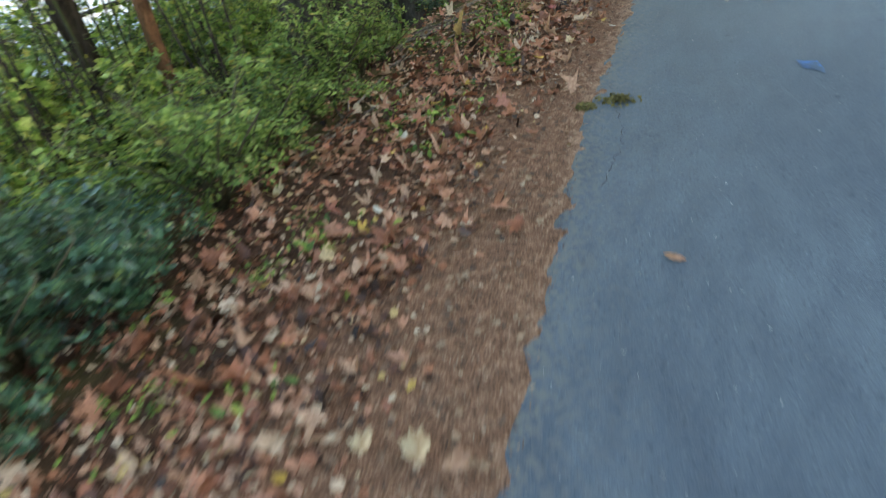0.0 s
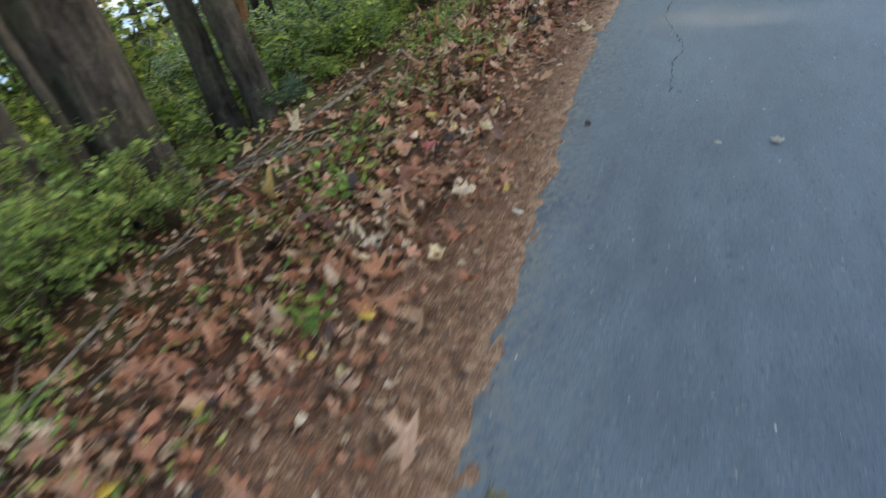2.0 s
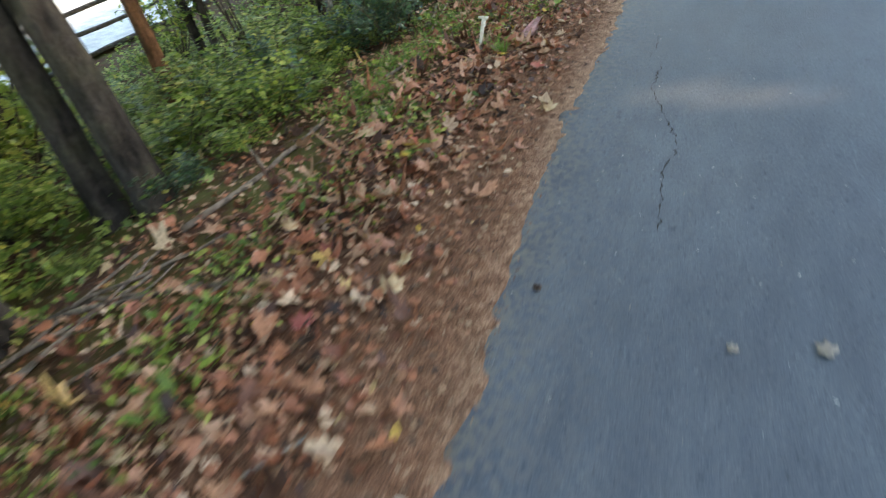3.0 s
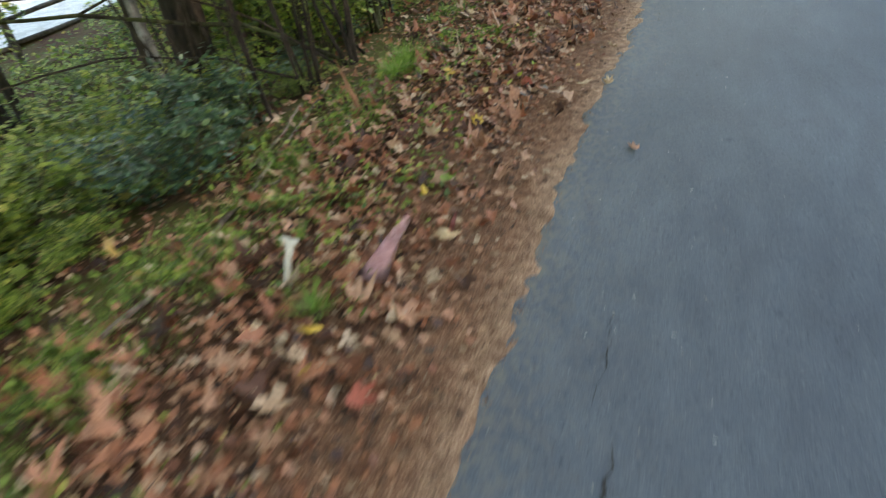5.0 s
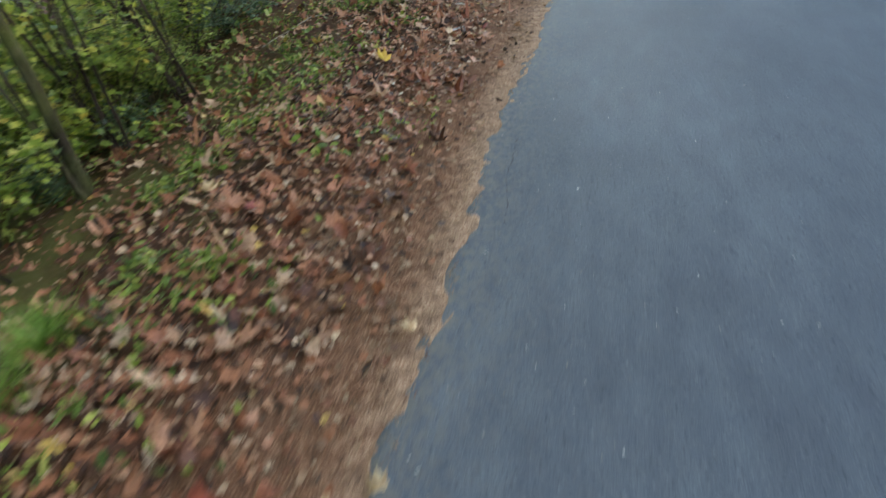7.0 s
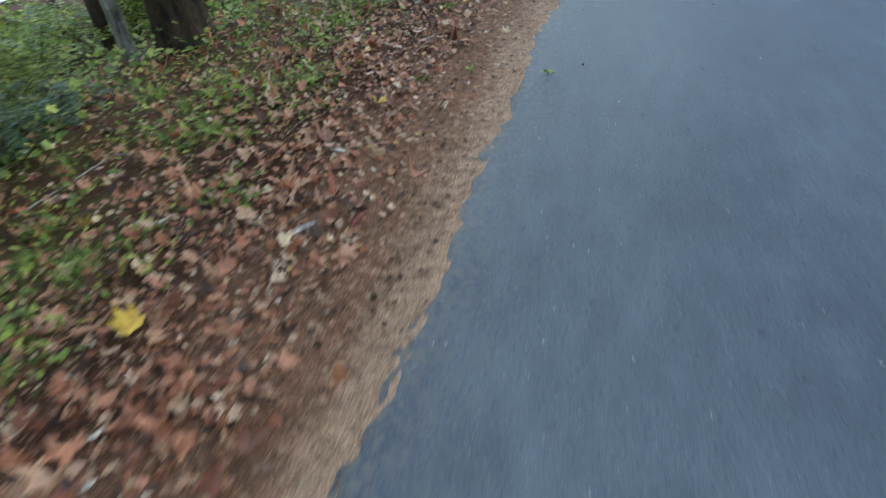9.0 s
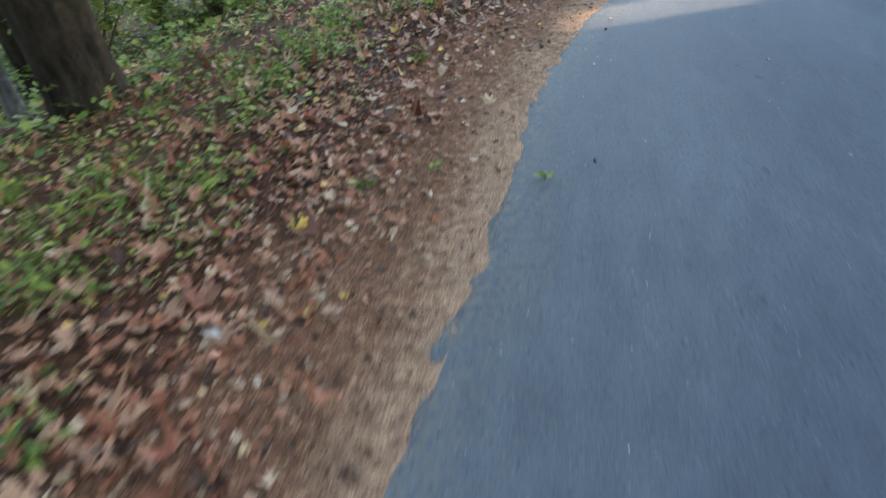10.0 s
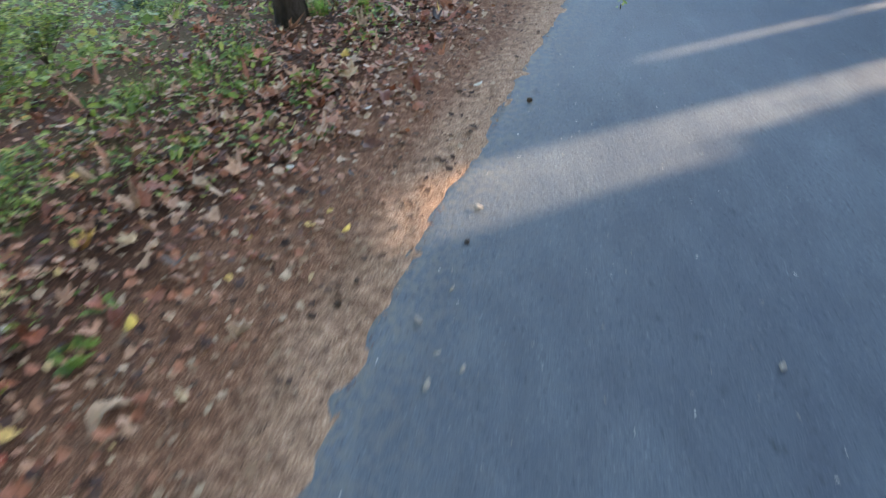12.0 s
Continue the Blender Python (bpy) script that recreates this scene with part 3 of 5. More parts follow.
for i, (cx, cy, m) in enumerate(((-2.59, 12.45, m_bark_dark), (-2.83, 11.28, m_bark_moss), (-2.52, 13.32, m_bark_dark), (-3.09, 10.01, m_bark_dark), (-3.12, 2.28, m_bark_dark), (-3.15, 8.1, m_bark_dark), (-2.22, 10.21, m_bark_dark), (-2.34, 9.75, m_bark_dark), (-2.92, 1.7, m_bark_dark), (-3.5, 2.75, m_bark_moss), (-2.61, 2.89, m_bark_dark))):
    q = random.Random(40 + i)
    tree(cx, cy, [(q.uniform(-0.08, 0.08), q.uniform(-0.08, 0.08), q.uniform(-0.42, 0.12), q.uniform(-0.15, 0.25), q.uniform(0.006, 0.013), 0.005) for _ in range(6)], m, "clump of thin bare dark stems on the bank", 3.4, 1, 5, 40 + i, "stem clumps")
tree(-3.06, 16.5, [(0, 0, -0.1, 0.03, 0.06, 0.05)], m_bark_pale, "slim grey leaning tree beside the thick trunk", 6, 1, 6, 15)
tree(-4.7, 18.2, [(0, 0, -0.02, 0.0, 0.09, 0.07)], m_bark_dark, "reddish brown slender tree behind", 6, 1, 6, 16)
tree(-0.47, 20.16, [(0, 0, -0.03, 0.0, 0.1, 0.08)], m_bark_dark, "dark tree at the end of the bank", 6.5, 0, 9, 17)
tree(-4.57, 4.74, [(0, 0, -0.05, 0.0, 0.05, 0.035)], m_bark_dark, "thin dark sapling in the undergrowth", 5, 1, 6, 18)
tree(-4.31, 6, [(0, 0, 0.0, 0.04, 0.1, 0.08)], m_bark_grey, "grey trunk standing behind the shrubs", 6.5, 1, 7, 19)


# shrubs
def shrub_meshes(seed, count, radius, height, leaf, outline, material, stems=9, flat=0.5):
    r = np.random.default_rng(seed)
    bars, pos, nor = [], [], []
    for i in range(stems):
        a, tilt = r.uniform(0, 2 * np.pi), r.uniform(0.25, 1.0)
        tip = np.array([np.cos(a) * radius * tilt, np.sin(a) * radius * tilt, height * r.uniform(0.6, 1.05)])
        mid = tip * (0.4, 0.4, 0.6)
        t = np.linspace(0, 1, 5)[:, None]
        p = 2 * t * (1 - t) * mid + t * t * tip
        bars.append(tube(p, np.linspace(0.011, 0.003, 5), 4, seed=seed + i))
        for j in range(5):
            s = r.uniform(0.35, 1.0)
            o = 2 * s * (1 - s) * mid + s * s * tip
            d = r.normal(size=3) * (1, 1, 0.5)
            d /= np.linalg.norm(d)
            ln = radius * r.uniform(0.25, 0.5)
            bars.append(tube([o, o + d * ln * 0.5 + (0, 0, 0.02), o + d * ln], [0.004, 0.003, 0.0015], 3, cap=False, seed=j))
            k = count // (stems * 5)
            f = r.uniform(0.15, 1.1, k)[:, None]
            q = o + d * ln * f + r.normal(size=(k, 3)) * leaf * 1.1
            q[:, 2] = np.maximum(q[:, 2], 0.03)
            pos.append(q)
            nor.append(r.normal(size=(k, 3)) * flat + (0, 0, 1) + 0.35 * q / radius)
    pos, nor = np.concatenate(pos), np.concatenate(nor)
    return (fast_mesh("woody_frame", *joined(bars), m_stem, True),
            leaves("foliage", pos, nor, r.uniform(0.55, 1.15, len(pos)) * leaf, outline, material, 0.2, 0.25))


SHRUBS = {
    "evergreen": [shrub_meshes(s, 3300, 0.6, 0.75, 0.022, OVAL, m_dark_leaf, 12, 0.65) for s in (21, 22)],
    "fine": [shrub_meshes(s, 2500, 0.58, 0.7, 0.02, OVAL, m_fine_leaf, 13, 0.7) for s in (31, 32)],
    "laurel": [shrub_meshes(s, 1000, 0.6, 0.75, 0.036, OVAL, m_dark_leaf, 10, 0.6) for s in (51, 52)],
    "broad": [shrub_meshes(s, 1000, 0.7, 1.0, 0.048, VINE, m_light_leaf, 9, 0.45) for s in (41, 42)],
}
SHRUB_LABEL = {"laurel": "glossy shrub with larger blue-green leaves", "evergreen": "low evergreen shrub with glossy dark green leaves", "fine": "bushy shrub with small dull green leaves", "broad": "loose shrub with yellow-green lobed leaves"}
first_shrub = {}


def shrub(kind, x, y, size=1.0, turn=0.0, tall=1.0):
    i = int(abs(x * 7 + y * 13)) % 2
    m = pose(x, y, float(gz(x, y)) - 0.02, 0, 0, turn)
    if (kind, i) not in first_shrub:
        ob = empty("shrub", m)
        part("woody_frame", SHRUBS[kind][i][0], ob)
        part("foliage", SHRUBS[kind][i][1], ob)
        tagged(ob, SHRUB_LABEL[kind], "shrub", group="shrubs on the bank")
        first_shrub[kind, i] = ob
    else:
        ob = copy_thing(first_shrub[kind, i], m)
    ob.scale = (size, size, size * tall)
    return ob


def plant(*rows):
    """Shrubs as rows of kind, place, size and height against width."""
    for kind, x, y, size, tall in rows:
        shrub(kind, x, y, size, (x * 331 + y * 97) % 360, tall)


# dense low growth on the bank at the start
plant(
    ("laurel", -1.8, -0.25, 1, 1), ("evergreen", -1.62, 0.3, 1.1, 1.1), ("evergreen", -1.73, 0.54, 1.2, 1.1), ("evergreen", -2.48, 0.82, 1.2, 0.68),
    ("evergreen", -1.7, 1.1, 0.9, 0.9), ("laurel", -1.93, 1.24, 1.1, 0.68), ("broad", -3.3, 1.6, 0.9, 1.5), ("broad", -2.61, 1.71, 0.9, 0.5),
    ("fine", -1.78, 1.84, 1.2, 1), ("broad", -4.1, 2.2, 1, 1.6),
)
# below the thick trunks
plant(
    ("fine", -1.97, 2.42, 1.2, 0.62), ("broad", -3.23, 2.48, 1.1, 0.62), ("evergreen", -2.62, 2.6, 1.1, 0.62), ("fine", -2.1, 3, 1.2, 0.62),
    ("fine", -2.92, 3.37, 1, 0.67), ("fine", -2.14, 3.54, 1.1, 1.1), ("broad", -4.9, 3.6, 1.1, 1.5), ("broad", -3.25, 3.9, 0.8, 1.5),
    ("fine", -2.23, 4.07, 0.95, 1.1), ("broad", -3.13, 4.23, 0.9, 0.8), ("fine", -2.23, 4.5, 0.75, 0.8), ("broad", -5.6, 4.6, 1.1, 1.5),
    ("broad", -3.41, 4.98, 0.9, 0.6),
)
# past the twin-stemmed tree
plant(
    ("fine", -2.8, 5.54, 0.4, 0.6), ("laurel", -2.59, 6.33, 0.45, 0.8), ("broad", -2.45, 6.77, 0.44, 0.6), ("broad", -2.42, 7.11, 0.68, 0.8),
    ("broad", -3.39, 7.11, 0.9, 0.7), ("broad", -2.37, 7.59, 0.4, 0.5), ("laurel", -2.71, 7.62, 0.9, 0.95), ("broad", -2.96, 7.81, 0.7, 0.5),
    ("broad", -3.82, 7.97, 1, 0.8), ("broad", -2.52, 8.13, 0.48, 0.6), ("broad", -3.23, 8.16, 0.7, 0.8), ("broad", -3.15, 8.3, 0.9, 0.8),
)
# round the coppiced stems
plant(
    ("laurel", -2.16, 8.68, 0.7, 1), ("broad", -2.88, 8.7, 0.6, 0.8), ("laurel", -2.67, 8.77, 0.9, 0.75), ("fine", -2.37, 8.88, 0.7, 0.6),
    ("broad", -4.05, 8.97, 0.8, 0.9), ("laurel", -2.2, 9.2, 0.75, 1.1), ("laurel", -2.63, 9.21, 0.8, 1.2), ("broad", -3, 9.35, 0.75, 0.75),
    ("broad", -3.55, 9.45, 0.9, 0.6), ("broad", -3.86, 9.49, 0.8, 0.9), ("broad", -2.89, 10.13, 0.55, 0.7), ("broad", -3.35, 10.23, 0.55, 0.6),
    ("fine", -2.42, 10.26, 0.6, 0.6),
)
# thicker growth before the bend
plant(
    ("laurel", -2.65, 10.72, 0.7, 0.7), ("broad", -2.78, 11.43, 0.9, 0.9), ("broad", -3.28, 11.84, 1.1, 1.2), ("laurel", -2.81, 11.97, 0.5, 0.8),
    ("broad", -2.96, 12.28, 1, 1), ("laurel", -2.79, 12.71, 0.6, 0.9), ("broad", -3.44, 12.83, 1.1, 1.2), ("broad", -3.03, 13.02, 0.95, 1.2),
)
# at the bend
plant(
    ("fine", -2.92, 13.33, 1, 0.9), ("broad", -3.43, 13.35, 0.8, 1.1), ("fine", -2.91, 13.73, 0.8, 0.9), ("broad", -3.42, 13.87, 0.9, 1.2),
    ("broad", -2.94, 14.13, 0.7, 1.1), ("evergreen", -2.89, 14.53, 0.9, 0.7), ("fine", -3.28, 15.1, 0.9, 0.7), ("evergreen", -2.74, 15.13, 0.7, 0.5),
)
# sparse growth by the old tree and beyond
plant(
    ("broad", -3.58, 15.87, 1, 0.7), ("fine", -3.7, 19.9, 0.7, 0.7), ("broad", -3.4, 21.2, 0.8, 0.8), ("fine", -2.3, 21.6, 0.6, 0.6),
    ("laurel", -2.9, 22.3, 0.7, 0.8), ("fine", -1.5, 23.4, 0.8, 0.7), ("evergreen", -0.9, 24.6, 0.9, 0.8), ("broad", -2.2, 24.6, 0.9, 0.9),
)
r = random.Random(5)
for k in range(46):
    y = r.uniform(0, 21)
    x = r.uniform(-7.2, -3.4) + float(lean(y))
    shrub(r.choice(["broad", "broad", "fine"]), x, y, r.uniform(0.6, 1.0), r.uniform(0, 360), r.uniform(0.4, 0.75))


# taller saplings, thinner where the lot shows through
def clear(x, y):
    for ax, ay, bx, by, gap in ((0.76, -0.13, -8.0, 4.20, 0.2), (0.76, -0.13, -8.0, 8.75, 0.12), (0.55, 1.26, -8.0, 5.73, 0.25), (0.48, 2.57, -8.0, 10.25, 0.3), (0.40, 4.15, -8.0, 10.54, 0.45), (0.21, 6.21, -8.0, 12.32, 0.7), (0.28, 7.24, -8.0, 13.63, 0.4), (0.28, 7.24, -8.0, 14.23, 0.25), (0.66, 12.60, -8.0, 20.93, 0.3)):
        t = max(0, min(1, ((x - ax) * (bx - ax) + (y - ay) * (by - ay)) / ((bx - ax) ** 2 + (by - ay) ** 2)))
        if math.hypot(x - ax - t * (bx - ax), y - ay - t * (by - ay)) < gap:
            return False
    return True


for k in range(60):
    y = r.uniform(-0.5, 21)
    x = r.uniform(-7.2, -3.3) + float(lean(y))
    if clear(x, y) and not (4.5 < y < 8 and x > -4.2):
        shrub("broad" if r.random() < 0.8 else "fine", x, y, r.uniform(1.0, 1.5), r.uniform(0, 360), r.uniform(1.0, 1.7))


for x, y, sz, tl in ((-3.72, 4.34, 0.95, 1.1), (-4.37, 4.84, 1.1, 1.2), (-3.6, 3.62, 1.0, 1.1), (-4.26, 3.98, 1.2, 1.1), (-3.5, 2.85, 1.0, 1.2), (-5.17, 5.1, 1.2, 1.2), (-4.06, 6.99, 0.7, 0.9), (-5.46, 7.9, 0.8, 0.9), (-6.37, 8.54, 0.8, 0.8), (-6.15, 10.26, 0.9, 0.8), (-5.15, 9.61, 0.7, 0.7), (-4.14, 6.59, 0.9, 1.2), (-5, 6.27, 1.0, 1.0), (-3.72, 5.93, 0.7, 0.9), (-7.33, 8.31, 1.0, 0.75), (-7.62, 10.01, 1.1, 0.7), (-7.37, 6.76, 1.0, 0.8)):
    if clear(x, y):
        shrub("broad", x, y, sz, (x * 97 + y * 31) % 360, tl)

# fence by the lot
def fence_line(x0, y0, x1, y1, count):
    base = empty("fence", pose(x0, y0, float(gz(x0, y0)) - 0.02))
    dx, dy = (x1 - x0) / (count - 1), (y1 - y0) / (count - 1)
    for i in range(count):
        h = float(gz(x0 + dx * i, y0 + dy * i) - gz(x0, y0))
        pts = [(dx * i, dy * i, h - 0.05), (dx * i + 0.01, dy * i, h + 0.6), (dx * i, dy * i + 0.01, h + 1.12)]
        part("post", fast_mesh("post", *tube(pts, [0.06, 0.058, 0.055], 8, 0.04, seed=i), m_fence, True), base)
        if i < count - 1:
            for zr in (0.35, 0.68, 1.0):
                pts = [(dx * (i + t), dy * (i + t), h + zr + 0.015 * math.sin(i * 3 + t * 5 + zr * 9)) for t in (-0.03, 0.3, 0.7, 1.03)]
                part("rail", fast_mesh("rail", *tube(pts, [0.03, 0.034, 0.033, 0.03], 7, 0.05, seed=i + 9), m_fence, True), base)
    return tagged(base, "weathered grey post and rail fence beside the lot", "fence")


fence_line(-8.3, -1.4, -8.5, 21.6, 11)

# low herb growth over the field side
k = 16000
fx, fy = -2.3 - 6.0 * rng.random(k) ** 1.1, rng.uniform(-1, 25.5, k)
fx = fx + lean(fy)
pz = gz(fx, fy) + rng.uniform(0.02, 0.3, k) * rng.random(k)
herb = new("undergrowth", leaves("undergrowth", np.stack([fx, fy, pz], 1), rng.normal(size=(k, 3)) * 0.45 + (0, 0, 1), rng.uniform(0.025, 0.06, k), VINE, m_fine_leaf))
k = 9000
fx, fy = -2.9 - 5.3 * rng.random(k) ** 1.1, rng.uniform(1, 13.5, k)
fx = fx + lean(fy)
pz = gz(fx, fy) + rng.uniform(0.08, 0.42, k) * rng.random(k) ** 0.6
herbs = new("undergrowth", leaves("undergrowth", np.stack([fx, fy, pz], 1), rng.normal(size=(k, 3)) * 0.4 + (0, 0, 1), rng.uniform(0.025, 0.065, k), VINE, m_light_leaf))
tagged(herbs, "bright yellow-green herbs between the trunks", "undergrowth", kind="stuff")
tagged(herb, "low green undergrowth covering the sloping bank", "undergrowth", kind="stuff")


# leaf litter
def litter_places(k, y0=-1.0, y1=25.0, lift=0.045, near=1.0):
    y = rng.uniform(y0, y1, k)
    near_x = np.interp(y, [0, 2, 4, 8, 12, 15, 20], [-0.5, -0.42, -0.28, -0.27, -0.28, -0.45, -0.55])
    x = edge(y) + near_x * near - rng.gamma(1.6, 0.62, k) + rng.normal(size=k) * 0.12
    keep = (x > -4.5) & (x < edge(y) - 0.03)
    x, y = x[keep], y[keep]
    z = gz(x, y) + 0.008 + lift * rng.random(len(x)) ** 2
    return np.stack([x, y, z], 1)


def bare(p):
    """One where the soil is trodden bare, nought elsewhere."""
    d = sum(np.exp(-(((p[:, 0] - cx) / ax) ** 2 + ((p[:, 1] - cy) / ay) ** 2)) for cx, cy, ax, ay in ((-0.88, 1.93, 0.2, 0.5), (-0.49, 3.07, 0.15, 0.4), (-0.74, 8.98, 0.12, 0.3), (-0.29, 17.06, 0.25, 0.6)))
    return np.clip(1.3 * d, 0, 1)


p = litter_places(11500)
p = p[rng.random(len(p)) > bare(p) * 0.85]
p = p[rng.random(len(p)) > np.interp(p[:, 1], [0, 3, 11, 14, 16], [0.45, 0.22, 0.2, 0.45, 0.62])]
p = p[rng.random(len(p)) > np.interp(p[:, 0] - lean(p[:, 1]), [-1.8, -1.1], [0.45, 0.0])]
k = 2200
y = rng.uniform(12.0, 25, k)
x = edge(y) - rng.uniform(1.1, 3.7, k)
p = np.concatenate([p, np.stack([x, y, gz(x, y) + 0.01 + 0.03 * rng.random(k)], 1)])
litter = new("leaf_litter", leaves("leaf_litter", p, rng.normal(size=p.shape) * (0.42, 0.42, 0) + (0, 0, 1), (0.016 + 0.062 * rng.random(len(p)) ** 1.6) * np.interp(p[:, 1], [11, 15], [1, 0.85]), MAPLE, m_litter, 0.8, 0.5, 0.28))
tagged(litter, "carpet of fallen russet and tan maple leaves", "leaves", kind="stuff")
p = litter_places(30000, lift=0.04)
p = p[rng.random(len(p)) > bare(p) * 0.6]
scraps = new("leaf_scraps", leaves("leaf_scraps", p, rng.normal(size=p.shape) * (0.35, 0.35, 0) + (0, 0, 1), rng.uniform(0.008, 0.03, len(p)), SCRAP, m_litter, 0.4, 0.2, 0.15))
p = litter_places(15000, lift=0.012, near=0.12)
crumbs = new("leaf_crumbs", leaves("leaf_crumbs", p, rng.normal(size=p.shape) * (0.25, 0.25, 0) + (0, 0, 1), rng.uniform(0.005, 0.022, len(p)), SCRAP, m_flake, 0.4, 0.2, 0.2))
tagged(crumbs, "tan and dark leaf crumbs on the soil", "leaves", kind="stuff")
tagged(scraps, "crumbled brown leaf scraps over the soil", "leaves", kind="stuff")
k = 16000
y = rng.uniform(-1, 21.5, k)
x = edge(y) - np.abs(rng.normal(size=k)) * 0.38 + 0.03
p = np.stack([x, y, np.where(x > edge(y) - 0.02, 0.014, gz(x, y) + 0.004)], 1)
bits = new("debris", leaves("debris", p, rng.normal(size=p.shape) * (0.2, 0.2, 0) + (0, 0, 1), rng.uniform(0.003, 0.014, k), SLIM, m_flake, 0.3, 0.1, 0.2))
tagged(bits, "fine needles and leaf crumbs along the path edge", "debris", kind="stuff")
k = 1300
y = rng.uniform(-1, 21.5, k)
x = edge(y) + 0.03 + rng.gamma(1.2, 0.7, k)
p = np.stack([x, y, np.full(k, 0.017)], 1)[x < 3.5]
specks = new("specks", leaves("specks", p, rng.normal(size=p.shape) * (0.1, 0.1, 0) + (0, 0, 1), rng.uniform(0.0025, 0.009, len(p)), SLIM, m_grit, 0.2, 0.1, 0.2))
tagged(specks, "pale crumbs scattered on the asphalt", "debris", kind="stuff")

# weeds among the leaves
pos, nor, siz = [], [], []
for c in range(840):
    y = rng.uniform(0, 25)
    x = edge(y) - rng.normal(1.3 if y < 12.5 else 1.75, 0.38) if y > 7 or rng.random() < 0.3 else edge(y) - rng.normal(1.0, 0.35)
    thick = noise.noise((x * 1.3, y * 1.1, 20))
    if x > edge(y) - 0.3 or thick < (-0.16 if y < 12.5 else 0.0) or (y < 7 and rng.random() < 0.4) or (y < 2.6 and rng.random() < 0.75):
        continue
    s, big = rng.uniform(0.04, 0.15), rng.uniform(0.007, 0.03)
    k = rng.integers(10, 42)
    q = np.stack([x + rng.normal(size=k) * s, y + rng.normal(size=k) * s], 1)
    z = gz(q[:, 0], q[:, 1]) + 0.015 + rng.random(k) * 0.07
    pos.append(np.column_stack([q, z]))
    nor.append(rng.normal(size=(k, 3)) * 0.45 + (0, 0, 1))
    siz.append(rng.uniform(0.6, 1.3, k) * big)
for c in range(420):
    y = rng.uniform(12.5, 25)
    x = edge(y) - rng.uniform(1.3, 3.8)
    if noise.noise((x * 1.6, y * 1.4, 24)) < -0.1:
        continue
    k = rng.integers(8, 34)
    q = np.stack([x + rng.normal(size=k) * 0.1, y + rng.normal(size=k) * 0.1], 1)
    pos.append(np.column_stack([q, gz(q[:, 0], q[:, 1]) + 0.015 + rng.random(k) * 0.09]))
    nor.append(rng.normal(size=(k, 3)) * 0.5 + (0, 0, 1))
    siz.append(rng.uniform(0.6, 1.3, k) * rng.uniform(0.012, 0.034))
weeds = new("weeds", leaves("weeds", np.concatenate(pos), np.concatenate(nor), np.concatenate(siz), OVAL, m_weed, 0.3, 0.3, 0.1))
tagged(weeds, "small bright green weeds growing through the leaves", "weeds", kind="stuff")


def grass_tuft(x, y, count, height, spread):
    v, t = [], []
    for i in range(count):
        a, b = rng.uniform(0, 6.3), rng.uniform(0, spread)
        x0, y0 = b * math.cos(a), b * math.sin(a)
        h = height * rng.uniform(0.5, 1.1)
        a2 = a + rng.normal() * 0.6
        out = rng.uniform(0.3, 0.9) * h
        w = rng.uniform(0.002, 0.0045)
        sx, sy = -math.sin(a2) * w, math.cos(a2) * w
        k = len(v)
        for s in (0, 0.5, 1.0):
            cx, cy, cz = x0 + math.cos(a2) * out * s * s, y0 + math.sin(a2) * out * s * s, h * (s - 0.25 * s * s)
            ww = 1 - 0.85 * s
            v += [(cx - sx * ww, cy - sy * ww, cz), (cx + sx * ww, cy + sy * ww, cz)]
        t += [(k, k + 1, k + 3), (k, k + 3, k + 2), (k + 2, k + 3, k + 5), (k + 2, k + 5, k + 4)]
    ob = new("grass_tuft", fast_mesh("grass_tuft", v, t, m_grass))
    ob.location = (x, y, float(gz(x, y)))
    return tagged(ob, "tuft of bright green grass among fallen leaves", "grass", kind="stuff")


for x, y, c, h, s in ((-1.52, 10.49, 280, 0.2, 0.13), (-1.5, 10.18, 240, 0.2, 0.12), (-1.53, 8.16, 60, 0.1, 0.1), (-0.83, 7.76, 90, 0.13, 0.05), (-1.69, 7.47, 120, 0.09, 0.2), (-1.64, 7.9, 100, 0.08, 0.2), (-1.77, 8.94, 80, 0.1, 0.15), (-0.29, 20.33, 120, 0.22, 0.1), (-1.24, 6.82, 80, 0.14, 0.12), (-1.49, 7.27, 70, 0.12, 0.12), (-1.78, 12.06, 60, 0.12, 0.1), (-1.49, 7.8, 90, 0.07, 0.2), (-1.63, 8.54, 110, 0.08, 0.22), (-1.84, 8.1, 110, 0.08, 0.22), (-1.44, 9.26, 90, 0.08, 0.2), (-1.63, 9.77, 90, 0.1, 0.2), (-1.72, 17.14, 80, 0.1, 0.15), (-1.17, 17.76, 80, 0.1, 0.15), (-1.06, 19.02, 90, 0.12, 0.15)):
    grass_tuft(x, y, c, h, s)


for i in range(34):
    ty = rng.uniform(7.0, 10.2)
    grass_tuft(edge(ty) - rng.uniform(1.1, 1.8), ty, int(rng.integers(40, 90)), rng.uniform(0.05, 0.1), rng.uniform(0.1, 0.2))
for i in range(22):
    ty = rng.uniform(13.5, 20)
    grass_tuft(edge(ty) - rng.uniform(1.5, 2.5), ty, int(rng.integers(40, 90)), rng.uniform(0.05, 0.12), rng.uniform(0.08, 0.18))

